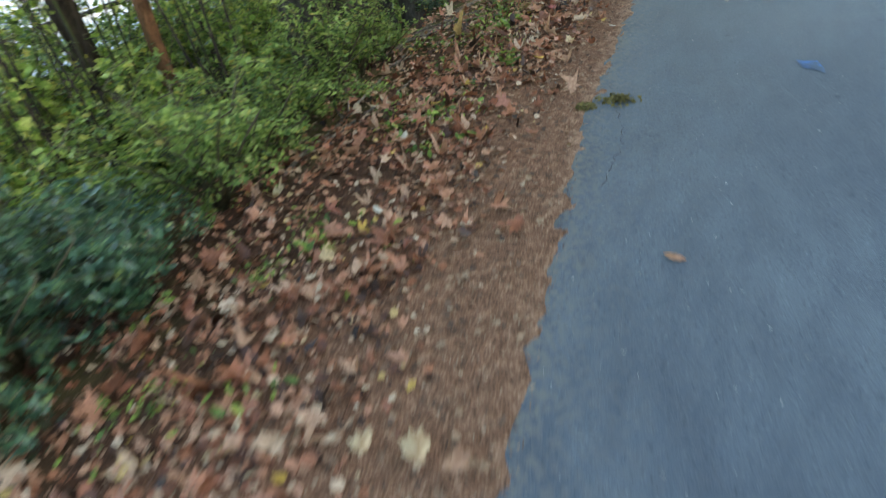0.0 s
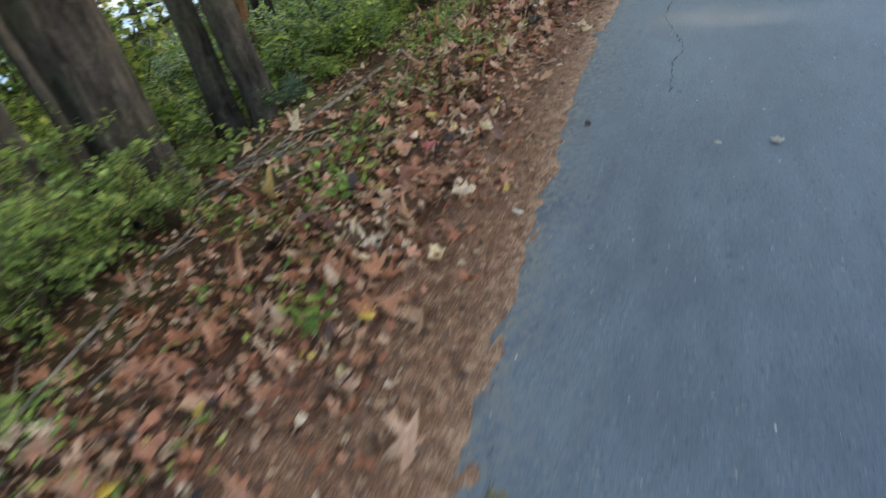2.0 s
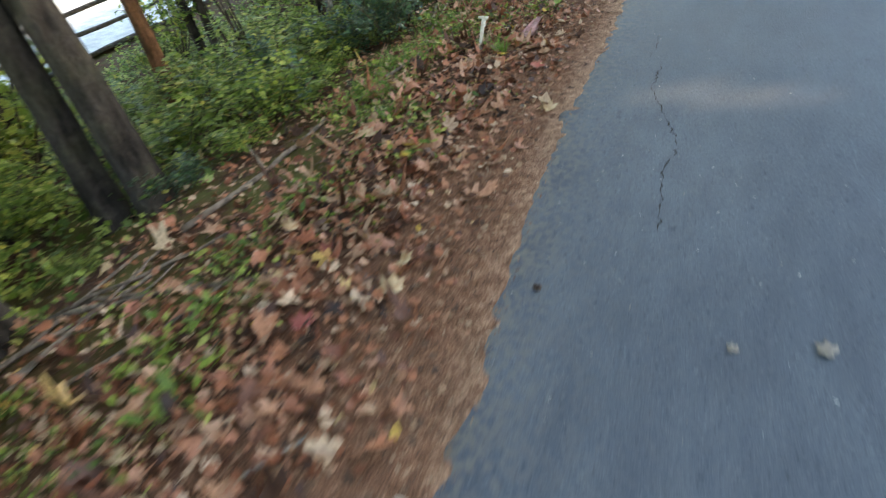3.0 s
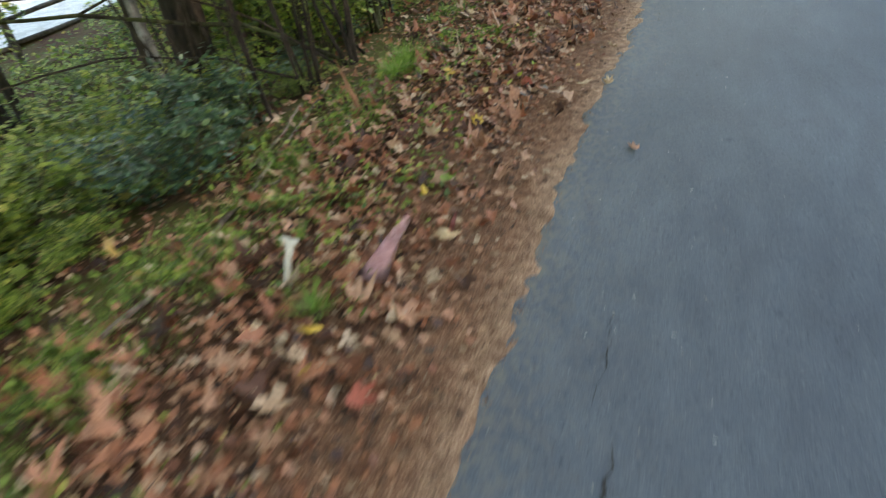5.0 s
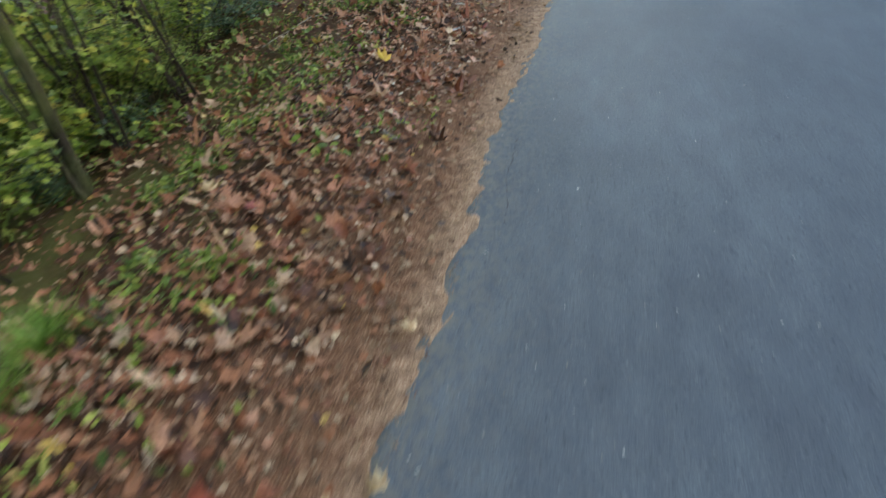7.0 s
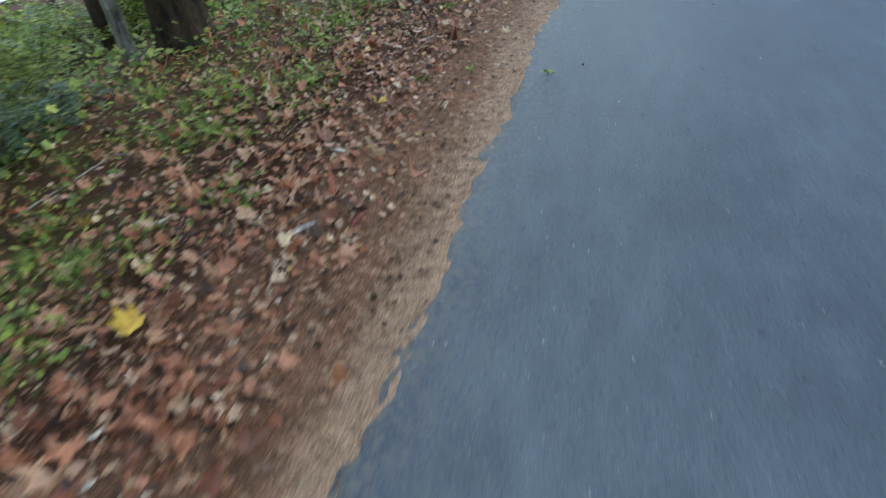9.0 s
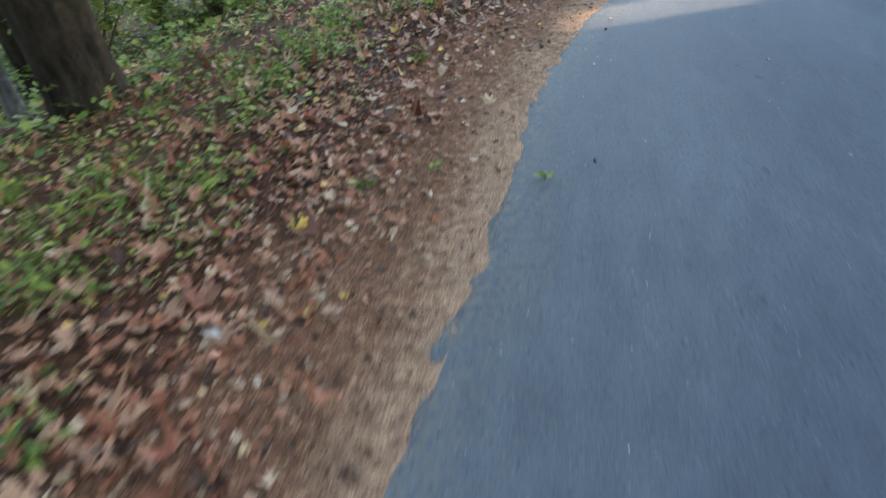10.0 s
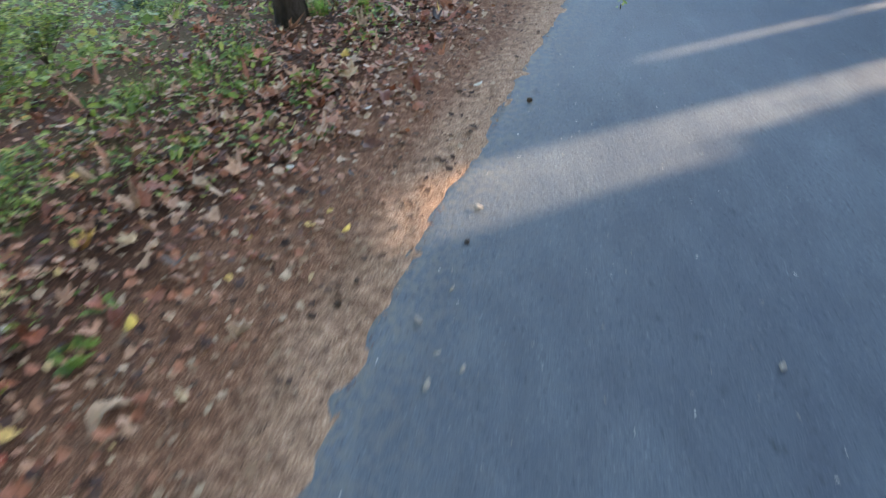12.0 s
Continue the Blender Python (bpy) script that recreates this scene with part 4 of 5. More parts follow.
# fallen branches
def branch(points, r0, r1, material, label, twigs=(), name="fallen_branch"):
    x0, y0 = points[0][:2]
    base = float(gz(x0, y0))
    pts = []
    for (xa, ya, za), (xb, yb, zb) in zip(points[:-1], points[1:]):
        for s in (0, 0.25, 0.5, 0.75):
            pts.append((xa + (xb - xa) * s, ya + (yb - ya) * s, za + (zb - za) * s))
    pts.append(points[-1])
    shake = min(0.012, 0.006 * math.dist(points[0], points[-1]))
    out = []
    rr = np.random.default_rng(len(pts) + int(abs(x0) * 100))
    for i, (xx, yy, zq) in enumerate(pts):
        rad = r0 + (r1 - r0) * i / (len(pts) - 1)
        out.append((xx - x0 + rr.normal() * shake, yy - y0 + rr.normal() * shake, float(gz(xx, yy)) - base + zq + rad * 0.8))
    ob = empty(name, pose(x0, y0, base))
    part("stick", fast_mesh("stick", *tube(out, np.linspace(r0, r1, len(out)), 7, 0.06, seed=len(out)), material, True), ob)
    for i, a, ln in twigs:
        o = np.array(out[min(i, len(out) - 1)])
        d = np.array([math.cos(a), math.sin(a), 0.25]) * ln
        part("twig", fast_mesh("twig", *tube([o, o + d * 0.5 + (0.01, 0, 0), o + d], [r1, r1 * 0.8, r1 * 0.4], 5), material, True), ob)
    return tagged(ob, label, "branch", group="fallen branches")


branch([(-1.64, 2.24, 0), (-1.72, 3.12, 0.01), (-1.93, 4.08, 0.01), (-2.02, 5.04, 0)], 0.014, 0.009, m_twig, "long thin fallen branch along the bank", ((4, 2.2, 0.3), (8, 0.9, 0.25)))
branch([(-1.68, 2.43, 0), (-1.54, 3.02, 0.0), (-1.43, 3.61, 0.01)], 0.013, 0.008, m_twig, "bare brown stick lying on leaves", ((3, 0.4, 0.2),))
branch([(-2.54, 4.93, 0.01), (-2.05, 5.09, 0.01), (-1.47, 5.26, 0)], 0.018, 0.01, m_twig, "dark fallen branch across the bank")
branch([(-2.2, 5.14, 0), (-1.66, 5.2, 0.01), (-0.99, 5.31, 0)], 0.016, 0.008, m_twig, "grey-brown fallen branch with side twigs", ((3, 1.2, 0.2), (6, -0.8, 0.16)))
branch([(-2.24, 4.75, 0), (-2.17, 5.52, 0.02)], 0.013, 0.009, m_twig, "short brown dead stick on the bank")
branch([(-2.04, 4.66, 0), (-1.96, 5.14, 0.02), (-2.02, 5.58, 0.02)], 0.013, 0.009, m_twig, "short brown dead stick on the bank")
branch([(-2.33, 4.55, 0.01), (-2, 5, 0.02), (-1.82, 5.49, 0.01)], 0.013, 0.009, m_twig, "grey stick in a pile of dead branches", ((3, 0.2, 0.25),))
branch([(-2.3, 5.03, 0.02), (-1.91, 5.29, 0.03), (-1.59, 5.74, 0.0)], 0.012, 0.007, m_twig, "thin grey stick among dead branches")
branch([(-1.74, 4.62, 0.0), (-1.41, 4.97, 0.01), (-1.24, 5.56, 0.0)], 0.011, 0.006, m_twig, "thin brown stick over fallen leaves")
branch([(-2.03, 5.72, 0), (-1.86, 6.5, 0.01), (-1.89, 7.26, 0)], 0.02, 0.012, m_twig, "long brown branch beside the shrubs", ((3, 2.5, 0.3),))
branch([(-1.74, 7.27, 0), (-1.59, 8, 0.01), (-1.91, 9.34, 0.01), (-2.07, 10.16, 0.02)], 0.014, 0.01, m_twig, "long thin stick along the bank edge", ((6, 0.5, 0.2),))
branch([(-2.29, 10.89, 0.01), (-3.02, 10.58, 0.62), (-3.87, 9.84, 1.1), (-4.84, 9.03, 1.35)], 0.022, 0.012, m_bark_moss, "arching bare branch over the undergrowth", ((4, 2.6, 0.4), (8, 1.2, 0.5)))
branch([(-2.2, 10.59, 0.02), (-2.72, 10.46, 0.6), (-3.35, 10.02, 1.15), (-4.16, 9.24, 1.4)], 0.013, 0.006, m_bark_dark, "arching bare branch over the undergrowth", ((5, 2.9, 0.4), (9, 1.6, 0.4)))
branch([(-2.13, 10.9, 0.02), (-2.59, 11, 0.75), (-3.21, 10.78, 1.3), (-4.07, 10.13, 1.6)], 0.012, 0.005, m_bark_dark, "arching bare branch over the undergrowth", ((4, 2.2, 0.4), (8, 3.4, 0.5)))
branch([(-2.21, 10.26, 0.02), (-2.64, 9.82, 0.5), (-2.95, 9.16, 0.8), (-3.35, 8.48, 0.95)], 0.011, 0.005, m_bark_dark, "arching bare branch over the undergrowth", ((6, 2.7, 0.35),))
branch([(-2.18, 9.91, 0.0), (-1.96, 9.34, 0.02), (-1.92, 8.84, 0.01)], 0.014, 0.008, m_twig, "dark fallen branch beside grass tufts")
branch([(-0.62, 12.23, 0), (-0.5, 12.1, 0)], 0.008, 0.006, m_twig_pale, "short pale stick on brown soil")
branch([(-2.19, 14.04, 0), (-1.86, 14.53, 0.01), (-1.51, 14.59, 0)], 0.006, 0.004, m_twig_pale, "thin pale twig over leaves")
branch([(-0.64, 4.46, 0), (-0.5, 4.66, 0.0)], 0.008, 0.005, m_twig_pale, "short pale stick on brown soil")
branch([(-1.72, 17.64, 0.0), (-1.17, 18.23, 0.01), (-0.99, 18.88, 0)], 0.01, 0.006, m_twig, "thin dark stick among weeds")

branch([(-0.71, 12.21, 0), (-0.56, 12.13, 0.005), (-0.40, 12.03, 0)], 0.012, 0.01, m_twig_pale, "short pale grey stick on brown soil")
# stump-like pale stub with a broken top
branch([(-1.01, 7.86, -0.02), (-0.995, 7.885, 0.1), (-0.975, 7.91, 0.18)], 0.012, 0.016, m_stub, "upright pale broken stub with knobbed end", ((8, 2.9, 0.045), (8, 0.6, 0.03)), "stub")


# single things on the ground
def sheet_thing(name, rows, material, label, category, x, y, turn=0.0, thick=0.003, z=None):
    """A thin curled piece with real thickness: rows of (along, half width, height, camber)."""
    bm = bmesh.new()
    grid = []
    for along, half, hgt, camber in rows:
        grid.append([bm.verts.new((half * s, along, hgt + camber * s * s)) for s in (-1, -0.5, 0, 0.5, 1)])
    for a, b in zip(grid[:-1], grid[1:]):
        for i in range(4):
            bm.faces.new((a[i], a[i + 1], b[i + 1], b[i]))
    bmesh.ops.solidify(bm, geom=bm.faces[:], thickness=thick)
    me = bpy.data.meshes.new(name)
    bm.to_mesh(me)
    bm.free()
    me.materials.append(material)
    for f in me.polygons:
        f.use_smooth = True
    ob = new(name, me)
    ob.matrix_world = pose(x, y, (float(gz(x, y)) if z is None else z) + 0.035, 0, 0, turn)
    return tagged(ob, label, category)


sheet_thing("torn_strip", [(-0.24, 0.062, 0.004, 0.014), (-0.14, 0.05, 0.012, 0.006), (-0.02, 0.035, 0.016, 0.01), (0.1, 0.028, 0.012, 0.006), (0.2, 0.02, 0.006, 0.004)], m_pink, "torn dusty pink strip of bark lying on leaves", "strip", -0.68, 8.16, 2, z=0.02)
sheet_thing("torn_strip", [(-0.07, 0.012, 0.004, 0.004), (0.0, 0.01, 0.012, 0.003), (0.07, 0.006, 0.006, 0.002)], m_red, "small red strip lying on brown soil", "strip", -0.5, 8.39, 8)
sheet_thing("feather", [(-0.06, 0.008, 0.004, 0.002), (-0.02, 0.02, 0.01, 0.006), (0.03, 0.018, 0.014, 0.008), (0.07, 0.005, 0.022, 0.002)], m_white, "small curled white scrap on dark leaves", "scrap", -0.38, 13.81, -50)
sheet_thing("pale_leaf", [(-0.045, 0.006, 0.002, 0.004), (0, 0.022, 0.008, 0.008), (0.045, 0.006, 0.004, 0.004)], m_white, "pale cream oval leaf lying on soil", "leaf", -0.45, 14.49, 80)
sheet_thing("red_leaf", [(-0.07, 0.008, 0.002, 0.004), (-0.02, 0.018, 0.008, 0.006), (0.03, 0.014, 0.01, 0.008), (0.07, 0.004, 0.004, 0.002)], m_red, "narrow red fallen leaf beside the path", "leaf", -0.16, 13.9, -12)


def big_leaf(x, y, size, material, label, turn, tilt=(8, 5), outline=MAPLE, curl=0.3, z=None):
    pts = [(0, 0)] + list(outline)
    v = [(a * size, b2 * size, size * (curl * (a * a + b2 * b2) + 0.12 * abs(a))) for a, b2 in pts]
    v += [(a, b2, c2 - 0.0012) for a, b2, c2 in v]
    c = len(outline)
    t = [(0, i + 1, (i + 1) % c + 1) for i in range(c)]
    t += [(c + 1, c + 2 + (i + 1) % c, c + 2 + i) for i in range(c)]
    for i in range(c):
        j = (i + 1) % c
        t += [(i + 1, c + 2 + i, c + 2 + j), (i + 1, c + 2 + j, j + 1)]
    ob = new("maple_leaf", fast_mesh("maple_leaf", v, t, material))
    ob.matrix_world = pose(x, y, (float(gz(x, y)) if z is None else z) + (0.035 if z is None else 0.014), tilt[0], tilt[1], turn)
    return tagged(ob, label, "leaf")


big_leaf(0.18, 19.04, 0.085, m_tan, "large curled tan maple leaf on dark soil", 40, (14, -10), curl=0.7)
big_leaf(-0.81, 13.18, 0.08, m_yellow, "curled yellow-tan maple leaf on leaves", 70, (25, 0), curl=0.8)
big_leaf(-0.49, 8.29, 0.075, m_tan, "pale star-shaped maple leaf on brown soil", 170, (4, 3))
big_leaf(-0.71, 8.59, 0.04, m_yellow, "small yellow leaf among brown leaves", 30, outline=OVAL)
big_leaf(-0.79, 7.66, 0.045, m_yellow, "small yellow leaf among brown leaves", 110, outline=OVAL)
big_leaf(-0.93, 3, 0.05, m_yellow, "small yellow leaf among brown leaves", 200)
big_leaf(-0.39, 15.12, 0.06, m_yellow, "yellowing leaf among brown leaves", 20)
big_leaf(0.86, 5.29, 0.045, m_road_leaf, "flat tan leaf lying on asphalt", 60, (2, 1), curl=0.05, z=0.006)
big_leaf(0.61, 5.24, 0.025, m_road_leaf, "small tan leaf lying on asphalt", 10, (2, 1), curl=0.05, z=0.006)
big_leaf(0.67, 1.78, 0.045, m_orange, "dull orange-red leaf lying on asphalt", 80, (2, 1), curl=0.1, outline=OVAL, z=0.006)
big_leaf(-0.28, 6.8, 0.06, m_tan, "tan leaf at the path edge", 300)
big_leaf(-0.06, 10.61, 0.05, m_tan, "curled tan leaf at the path edge", 100, (10, 10), curl=0.6)
big_leaf(-0.03, 10.03, 0.045, m_tan, "curled tan leaf at the path edge", 20, (10, -10), curl=0.6, z=0.006)
big_leaf(-0.17, 9.93, 0.06, m_tan, "tan leaf at the path edge", 220, (8, 8))
big_leaf(-0.87, 6.24, 0.055, m_yellow, "yellow-tan leaf on the bank", 130)
big_leaf(-0.9, 5.46, 0.05, m_red, "dull red leaf among brown leaves", 130)
big_leaf(-0.76, 5.03, 0.06, m_red, "dull red leaf among brown leaves", 40)
big_leaf(-0.49, 3.81, 0.055, m_yellow, "bright yellow leaf on brown soil", 100)
big_leaf(-0.04, 0.64, 0.045, m_tan, "pale tan leaf on bare brown soil", 10, outline=OVAL)
big_leaf(0.11, 0.69, 0.05, m_tan, "pale tan leaf on bare brown soil", 60)
big_leaf(0.12, 16.84, 0.03, m_tan, "small pale leaf on sandy soil", 60, outline=OVAL)
big_leaf(0.1, 18.13, 0.035, m_tan, "small pale leaf on sandy soil", 10, outline=OVAL)
big_leaf(-0.14, 4.51, 0.03, m_pale, "small pale leaf beside the path", 80, outline=OVAL)
big_leaf(-0.66, 9.32, 0.05, m_yellow, "curled yellow leaf among brown leaves", 30, (15, 5), curl=0.6)
big_leaf(-0.83, 9.11, 0.05, m_orange, "orange leaf among brown leaves", 120, (10, 12))
big_leaf(-0.91, 2.52, 0.05, m_pale, "pale faded leaf on bare soil", 10, outline=OVAL)
big_leaf(-0.64, 1.76, 0.04, m_pale, "pale faded leaf on bare soil", 70, outline=OVAL)
big_leaf(0.18, 9.21, 0.045, m_orange, "curled orange-brown leaf lying on asphalt", 75, (8, 6), curl=0.5, z=0.006)
big_leaf(-1.28, 6.55, 0.07, m_tan, "pale tan maple leaf on the bank", 40, (12, 4))
big_leaf(-0.9, 6.35, 0.06, m_yellow, "yellow-tan maple leaf among brown leaves", 160, (10, 8))
big_leaf(-0.52, 5.27, 0.07, m_tan, "pale five-pointed maple leaf on brown soil", 15, (5, 4))
big_leaf(-1.35, 5.8, 0.07, m_tan, "pale tan maple leaf on the bank", 250, (14, 6))
big_leaf(-0.99, 11.33, 0.05, m_red, "dull red leaf among brown leaves", 80)
big_leaf(0.95, 17.76, 0.03, m_road_leaf, "small dry brown leaf on the asphalt edge", 226, (8, 7), curl=0.4, outline=OVAL, z=0.006)
big_leaf(0.77, 17.15, 0.022, m_road_leaf, "small dry brown leaf on the asphalt edge", 42, (4, 7), curl=0.4, outline=OVAL, z=0.006)
big_leaf(0.87, 17.30, 0.014, m_road_leaf, "small dry brown leaf on the asphalt edge", 326, (6, 6), curl=0.4, outline=OVAL, z=0.006)
big_leaf(0.82, 16.90, 0.024, m_road_leaf, "small dry brown leaf on the asphalt edge", 170, (6, 3), curl=0.4, outline=OVAL, z=0.006)
big_leaf(0.92, 16.96, 0.018, m_road_leaf, "small dry brown leaf on the asphalt edge", 160, (5, 7), curl=0.4, outline=OVAL, z=0.006)
big_leaf(0.84, 17.02, 0.014, m_road_leaf, "small dry brown leaf on the asphalt edge", 115, (5, 9), curl=0.4, outline=OVAL, z=0.006)
big_leaf(1.82, 16.99, 0.02, m_road_leaf, "small dry brown leaf on the asphalt edge", 140, (12, 10), curl=0.4, outline=OVAL, z=0.006)
big_leaf(0.59, 19.01, 0.022, m_pale, "small pale leaf lying on brown soil", 244, (11, 10), curl=0.4, outline=OVAL)
big_leaf(0.36, 18.60, 0.03, m_pale, "small pale leaf lying on brown soil", 139, (8, 8), curl=0.4, outline=OVAL)
big_leaf(0.11, 18.05, 0.03, m_pale, "small pale leaf lying on brown soil", 244, (11, 7), curl=0.4, outline=OVAL)
big_leaf(0.92, 18.85, 0.03, m_pale, "small pale leaf lying on brown soil", 305, (6, 6), curl=0.4, outline=OVAL)
big_leaf(0.29, 20.01, 0.03, m_pale, "small pale leaf lying on brown soil", 299, (6, 9), curl=0.4, outline=OVAL)
big_leaf(0.11, 16.32, 0.022, m_pale, "small pale leaf lying on brown soil", 274, (5, 7), curl=0.4, outline=OVAL)
big_leaf(0.11, 15.39, 0.022, m_pale, "small pale leaf lying on brown soil", 10, (5, 9), curl=0.4, outline=OVAL)
big_leaf(0.26, 15.68, 0.022, m_pale, "small pale leaf lying on brown soil", 86, (6, 9), curl=0.4, outline=OVAL)
big_leaf(-0.58, 17.08, 0.03, m_pale, "small pale leaf lying on brown soil", 260, (12, 4), curl=0.4, outline=OVAL)
big_leaf(0.11, 16.32, 0.026, m_pale, "small pale leaf lying on brown soil", 195, (4, 3), curl=0.4, outline=OVAL)
big_leaf(-0.79, 12.00, 0.026, m_pale, "small pale leaf lying on brown soil", 331, (5, 7), curl=0.4, outline=OVAL)
big_leaf(-0.56, 12.60, 0.03, m_pale, "small pale leaf lying on brown soil", 305, (6, 4), curl=0.4, outline=OVAL)
big_leaf(-0.64, 12.75, 0.026, m_pale, "small pale leaf lying on brown soil", 160, (5, 3), curl=0.4, outline=OVAL)
big_leaf(-1.10, 13.86, 0.03, m_pale, "small pale leaf lying on brown soil", 315, (7, 4), curl=0.4, outline=OVAL)
big_leaf(-0.21, 14.32, 0.022, m_pale, "small pale leaf lying on brown soil", 41, (9, 8), curl=0.4, outline=OVAL)
big_leaf(0.24, 16.29, 0.05, m_tan, "curled pale tan maple leaf among fallen leaves", 250, (5, 6), curl=0.5)
big_leaf(-0.04, 17.81, 0.045, m_red, "curled dull red maple leaf among fallen leaves", 145, (11, 8), curl=0.5)
big_leaf(-0.47, 17.22, 0.06, m_orange, "curled orange-brown maple leaf among fallen leaves", 300, (7, 7), curl=0.5)
big_leaf(-0.38, 17.53, 0.06, m_tan, "curled pale tan maple leaf among fallen leaves", 120, (10, 3), curl=0.5)
big_leaf(0.25, 16.31, 0.06, m_tan, "curled pale tan maple leaf among fallen leaves", 30, (7, 5), curl=0.5)
big_leaf(-1.35, 11.55, 0.06, m_tan, "curled pale tan maple leaf among fallen leaves", 55, (8, 4), curl=0.5)
big_leaf(-0.86, 11.59, 0.055, m_orange, "curled orange-brown maple leaf among fallen leaves", 320, (9, 9), curl=0.5)
big_leaf(-1.06, 14.34, 0.075, m_orange, "curled orange-brown maple leaf among fallen leaves", 205, (8, 5), curl=0.5)
big_leaf(-0.61, 13.66, 0.07, m_orange, "curled orange-brown maple leaf among fallen leaves", 245, (9, 3), curl=0.5)
big_leaf(-0.77, 8.03, 0.06, m_tan, "curled pale tan maple leaf among fallen leaves", 160, (5, 3), curl=0.5)
big_leaf(-0.86, 9.14, 0.07, m_tan, "curled pale tan maple leaf among fallen leaves", 315, (10, 4), curl=0.5)
big_leaf(-1.35, 6.51, 0.06, m_tan, "curled pale tan maple leaf among fallen leaves", 231, (4, 7), curl=0.5)
big_leaf(-0.54, 5.42, 0.06, m_tan, "curled pale tan maple leaf among fallen leaves", 255, (10, 10), curl=0.5)
big_leaf(-1.02, 4.44, 0.07, m_tan, "curled pale tan maple leaf among fallen leaves", 206, (9, 7), curl=0.5)
big_leaf(0.13, 0.66, 0.07, m_tan, "curled pale tan maple leaf among fallen leaves", 100, (11, 10), curl=0.5)
big_leaf(-0.04, 0.63, 0.05, m_tan, "curled pale tan maple leaf among fallen leaves", 110, (6, 3), curl=0.5)
big_leaf(0.24, 0.67, 0.06, m_orange, "curled orange-brown maple leaf among fallen leaves", 255, (4, 6), curl=0.5)
big_leaf(-1.20, 5.61, 0.05, m_tan, "curled pale tan maple leaf among fallen leaves", 40, (8, 9), curl=0.5)
big_leaf(0.45, 17.60, 0.03, m_yellow, "small yellow leaf on sandy soil", 165, (7, 7), curl=0.4, outline=OVAL)
big_leaf(-0.16, 17.10, 0.05, m_yellow, "yellow-green leaf among brown leaves", 210, (10, 9), curl=0.4, outline=OVAL)


def cone(x, y, size, turn, z=0.0):
    base = empty("pine_cone", pose(x, y, z + size * 0.75, 80, 0, turn))
    bars = [tube([(0, 0, -size), (0, 0, -size * 0.4), (0, 0, size * 0.3), (0, 0, size)], [size * 0.35, size * 0.7, size * 0.6, size * 0.1], 8, 0.05)]
    part("core", fast_mesh("core", *joined(bars), m_cone, True), base)
    a = np.arange(26) * 2.4
    hgt = np.linspace(-0.8, 0.85, 26) * size
    rad = size * 0.78 * np.sqrt(np.clip(1 - (hgt / size) ** 2, 0.1, 1))
    p = np.stack([np.cos(a) * rad, np.sin(a) * rad, hgt], 1)
    part("scale_shell", leaves("scale_shell", p, p * (1, 1, 0.3) + (0, 0, 0.01), np.full(26, size * 0.38), RHOMB, m_cone, 0.2, 0.4), base)
    return tagged(base, "small dark brown cone on sandy soil", "cone", group="fallen cones")


for i, (x, y, s) in enumerate(((-0.63, 13.73, 0.024), (-0.37, 13.62, 0.022), (0.03, 13.46, 0.02), (0.1, 13.58, 0.016), (-0.1, 13.2, 0.018), (-0.22, 13.1, 0.016), (1.19, 18.69, 0.02), (0.49, 17.23, 0.018), (0.53, 17.35, 0.014), (0.91, 17.55, 0.013), (-0.07, 14.38, 0.016), (-0.11, 14.55, 0.014), (-0.19, 14.12, 0.014), (0.08, 14.65, 0.011), (-0.01, 5.39, 0.02), (0.81, 15.75, 0.01))):
    z = 0.012 if x > edge(y) else float(gz(x, y))
    cone(x, y, s * 0.8, i * 71, z)

# moss cushion growing from the crack
k = 190
a, b2 = rng.uniform(0, 6.3, k), np.minimum(1.3, np.abs(rng.normal(size=k)) * 0.62)
p = np.stack([0.17 + np.cos(a) * b2 * 0.1, 3.21 + np.sin(a) * b2 * 0.075, 0.018 + 0.018 * np.clip(1 - b2**2, 0, 1) * rng.random(k)], 1)
moss = new("moss_clump", leaves("moss_clump", p, rng.normal(size=p.shape) * 0.6 + (0, 0, 1), rng.uniform(0.008, 0.02, k), SCRAP, m_moss, 0.4, 0.3))
tagged(moss, "brown-green moss clump growing from a crack", "moss")
k = 120
a, b2 = rng.uniform(0, 6.3, k), np.sqrt(rng.random(k))
p = np.stack([0.01 + np.cos(a) * b2 * 0.06, 3.09 + np.sin(a) * b2 * 0.05, 0.012 + 0.03 * (1 - b2**2) * rng.random(k)], 1)
moss = new("moss_clump", leaves("moss_clump", p, rng.normal(size=p.shape) * 0.6 + (0, 0, 1), rng.uniform(0.008, 0.018, k), SCRAP, m_moss, 0.4, 0.3))
tagged(moss, "brown-green moss clump at the path edge", "moss")


def sprout(x, y, count, size, z, material, label):
    a = np.linspace(0, 6.28, count, endpoint=False) + rng.normal(size=count) * 0.3
    rad = size * rng.uniform(0.6, 1.1, count)
    p = np.stack([np.cos(a) * rad, np.sin(a) * rad, 0.02 + 0.03 * rng.random(count)], 1)
    base = empty("seedling", pose(x, y, z))
    part("leaf_whorl", leaves("leaf_whorl", p, rng.normal(size=p.shape) * 0.3 + (0, 0, 1), np.full(count, size * 0.6), OVAL, material, 0.2, 0.2), base)
    part("stem", fast_mesh("stem", *tube([(0, 0, -0.01), (0.003, 0, 0.02), (0, 0, 0.035)], [0.003, 0.003, 0.002], 5), m_stem), base)
    return tagged(base, label, "seedling", group="seedlings")


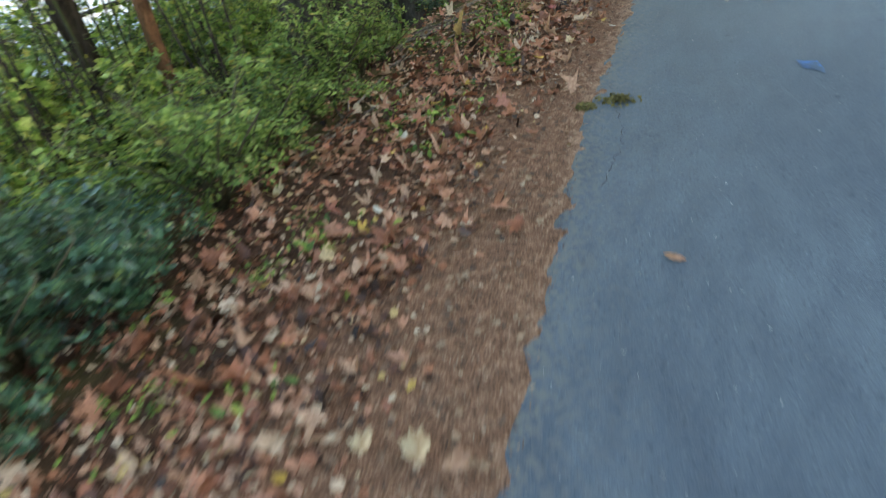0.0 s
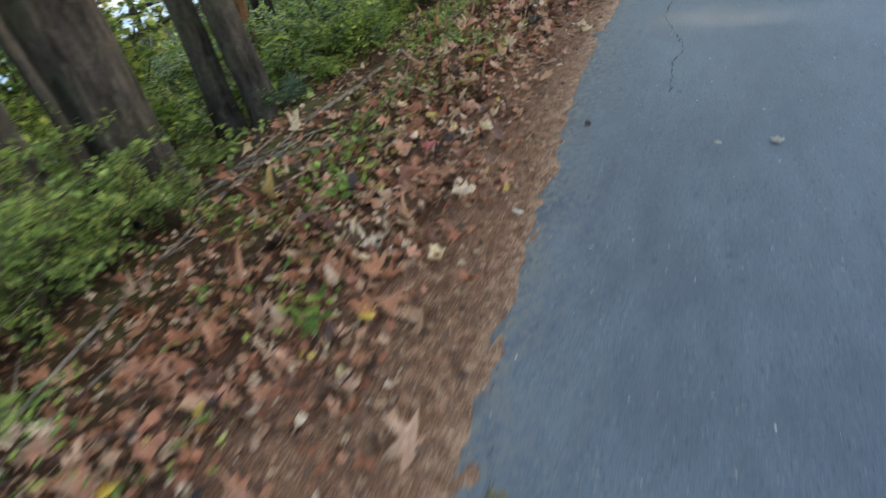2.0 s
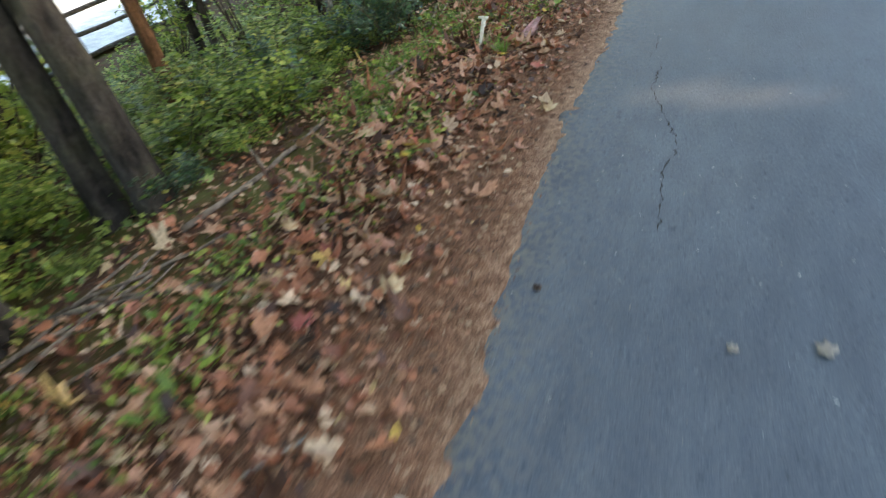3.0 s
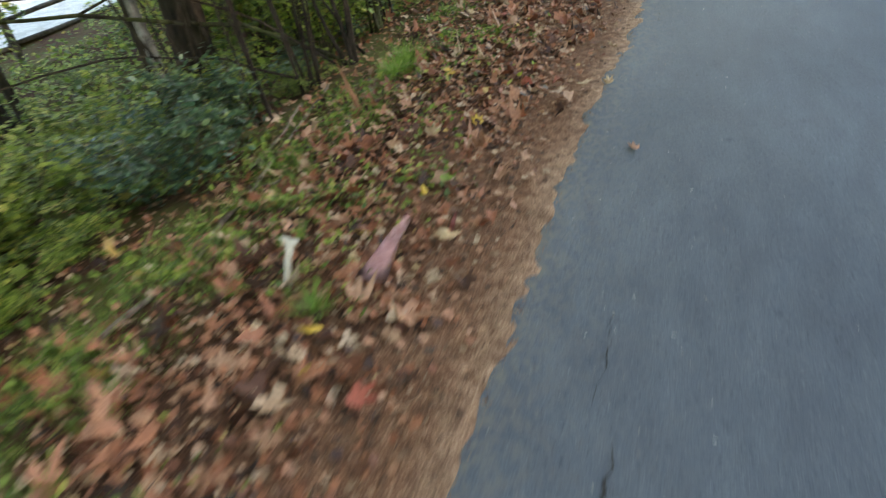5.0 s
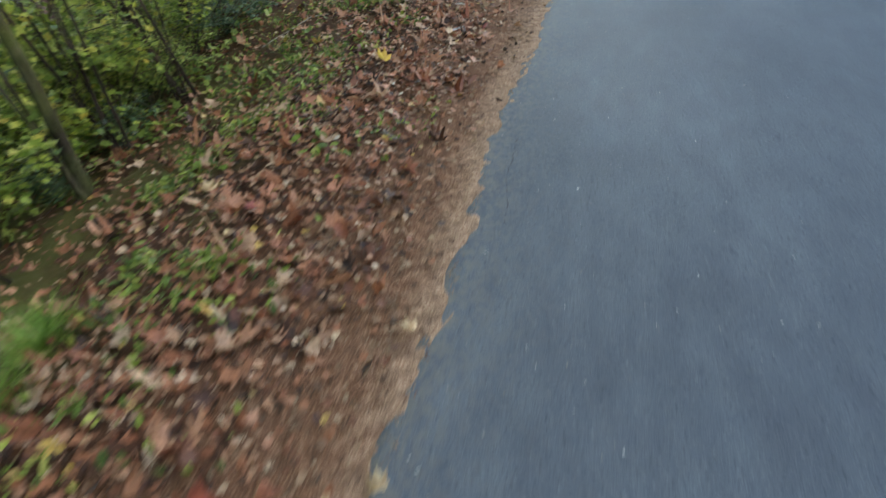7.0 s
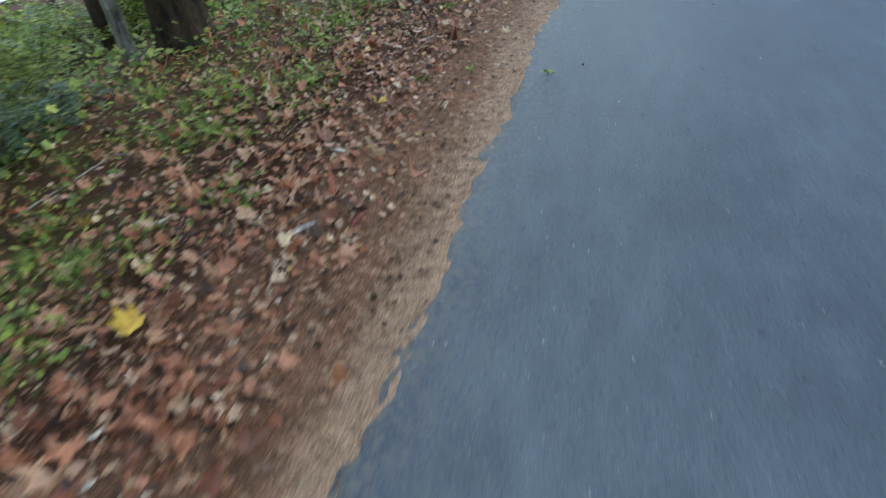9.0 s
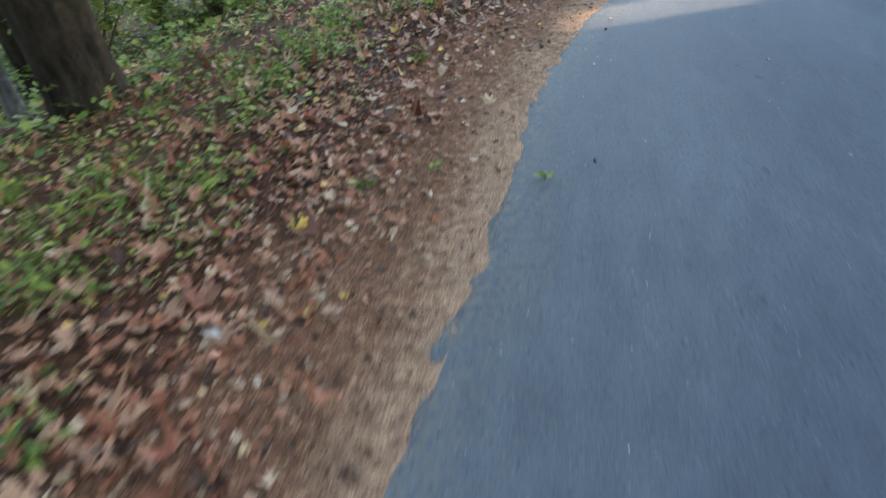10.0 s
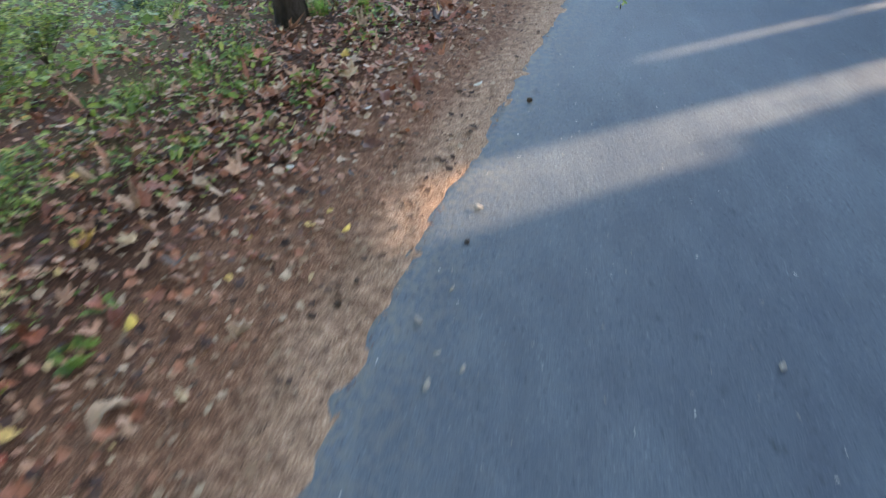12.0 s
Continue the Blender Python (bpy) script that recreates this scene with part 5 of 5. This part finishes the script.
sprout(-0.21, 15.46, 9, 0.05, 0.0, m_weed, "small green seedling on bare brown soil")
sprout(0.09, 15.63, 8, 0.035, 0.0, m_weed, "small green seedling on bare brown soil")
sprout(0.59, 15.58, 6, 0.035, 0.008, m_weed, "fallen green sprig on the asphalt")
sprout(-0.8, 14.92, 7, 0.035, 0.0, m_weed, "small green seedling on bare brown soil")
sprout(-0.95, 11.02, 9, 0.05, -0.01, m_weed, "small green seedling among brown leaves")
sprout(1.86, 20.06, 6, 0.035, 0.008, m_weed, "fallen pale green sprig on the asphalt")


sprout(-0.3, 16.99, 14, 0.06, 0.0, m_weed, "small green seedling on bare brown soil")
sprout(-0.32, 17.19, 9, 0.045, 0.0, m_weed, "small green seedling on bare brown soil")

# blue paint mark on the asphalt
mark = [(1.09, 3.96), (1.1, 3.91), (1.12, 3.83), (1.18, 3.81), (1.24, 3.76), (1.23, 3.85), (1.2, 3.96), (1.13, 3.95)]
v = [(1.13, 3.88, 0.0165)] + [(a, b2, 0.0165) for a, b2 in mark]
part("paint_mark", fast_mesh("paint_mark", v, [(0, i + 1, (i + 1) % 8 + 1) for i in range(8)], m_paint), road, "faded bright blue paint mark")


# unseen growth added beyond the path to block the sun; slits shape its streaks
def hedge(y0, y1, z0, z1, label, depth=1.1, low=0.0, high=0.0):
    """An added, unseen block of foliage whose ends run along the sunlight."""
    x0, x1, sh = 6.7, 6.7 + depth, math.cos(sa) / math.sin(sa) * depth
    v = [(x0, y0, z0), (x0, y1, z0 + low), (x1, y1 + sh, z0 + low), (x1, y0 + sh, z0)]
    v += [(x0, y0, z1), (x0, y1, z1 + high), (x1, y1 + sh, z1 + high), (x1, y0 + sh, z1)]
    f = [(0, 1, 2), (0, 2, 3), (4, 6, 5), (4, 7, 6), (0, 4, 5), (0, 5, 1), (3, 2, 6), (3, 6, 7), (1, 5, 6), (1, 6, 2), (0, 3, 7), (0, 7, 4)]
    base = empty("hedge", pose(0, 0, 0))
    # solid box that stops the sun, coloured as dark as shaded branches
    part("branches", fast_mesh("branches", v, f, m_hedge_shade), base)
    k = int((y1 - y0) * (z1 - z0) * 90) + 8
    p = np.stack([np.full(k, x0 - 0.03) - 0.12 * rng.random(k), rng.uniform(y0, y1, k), rng.uniform(z0, z1, k)], 1)
    if z1 > 4:
        t = rng.uniform(x0 - 0.1, x1 + 0.1, k), rng.uniform(y0, y1, k), z1 + high + 0.25 * rng.random(k)
        p = np.concatenate([p, np.stack(t, 1) + np.outer(t[0] - x0, (0, math.cos(sa) / math.sin(sa), 0))])
    small = min(1.0, (y1 - y0) / 0.6)
    p = p[(p[:, 2] > z0 + max(low, 0) + 0.1 * (z0 > 0)) & ((p[:, 2] < z1 - 0.1) | (p[:, 2] > 4))]
    part("foliage", leaves("foliage", p, rng.normal(size=p.shape) * 0.5 + (-1, 0, 0.4), rng.uniform(0.04, 0.09, len(p)) * small, OVAL, m_dark_leaf), base)
    return tagged(base, label, "hedge")


SUN_BLOCK = "unseen hedge block added to shade the path"
hedge(-8.0, 9.65, 0, 4.2, SUN_BLOCK)
# narrow openings added to cast the small streak on the asphalt
for y0, y1, low, high in ((9.65, 9.77, 1.71, 1.755), (9.77, 9.95, 1.765, 1.84), (9.95, 10.17, 1.86, 1.92)):
    hedge(y0, y1, 0, low, SUN_BLOCK, 0.06)
    hedge(y0, y1, high, 4.2, SUN_BLOCK, 0.06)
hedge(10.17, 20.32, 0, 4.2, SUN_BLOCK)
hedge(20.32, 20.46, 0, 1.4, SUN_BLOCK)
hedge(20.32, 20.46, 1.79, 4.2, SUN_BLOCK, 0.06)
hedge(20.46, 20.78, 1.79, 4.2, SUN_BLOCK, 0.06)
hedge(20.78, 21.41, 0, 4.2, SUN_BLOCK)
hedge(21.41, 21.5, 1.45, 4.2, SUN_BLOCK, 0.06)
hedge(21.5, 40.0, 0, 4.2, SUN_BLOCK)

# unseen leafy twig added in the wider slit to fray the sun streak
k = 170
p = np.stack([rng.uniform(6.7, 7.0, k), 0 * np.arange(k), rng.uniform(0.2, 1.3, k)], 1)
p[:, 1] = 20.47 + (p[:, 0] - 6.7) * 0.47 + 0.3 * rng.random(k) ** 2.2
bough = empty("bough", pose(0, 0, 0))
part("stick", fast_mesh("stick", *tube([(6.8, 20.48, 2.0), (6.82, 20.54, 1.2), (6.85, 20.57, 0.4)], [0.01, 0.008, 0.004], 5), m_stem, True), bough)
part("foliage", leaves("foliage", p, rng.normal(size=p.shape) + (-0.5, 0, 0.3), rng.uniform(0.014, 0.05, k), OVAL, m_dark_leaf), bough)
tagged(bough, "unseen leafy twig added to break the sunlight", "branch")

# far wood
r = random.Random(9)
src = tree(-27, -6, [(0, 0, 0.0, 0.0, 0.2, 0.1)], m_bark_dark, "distant tree at the edge of the lot", 6, 0, 7, 30, "distant trees")
for k in range(15):
    copy_thing(src, pose(-27 + r.uniform(-3, 3), -4 + k * 3.4, -1.4, 0, 0, r.uniform(0, 360)))

# single leaves that lie uppermost
LEAF = []
for i in range(14):
    s = 0.05 + 0.004 * (i % 5)
    LEAF.append(leaves("leaf", [(0, 0, 0)], [(0, 0, 1)], [s], MAPLE if i % 3 else OVAL, m_litter_one, 0.9, 0.55, 0.2))
p = litter_places(700, 0.5, 20.0)
p = p[(p[:, 0] > -1.9)][:300]
for i, (x, y, z) in enumerate(p):
    part("leaf", LEAF[i % 14], ground, m=pose(x, y, z + 0.02, rng.normal() * 14, rng.normal() * 14, rng.uniform(0, 360)))
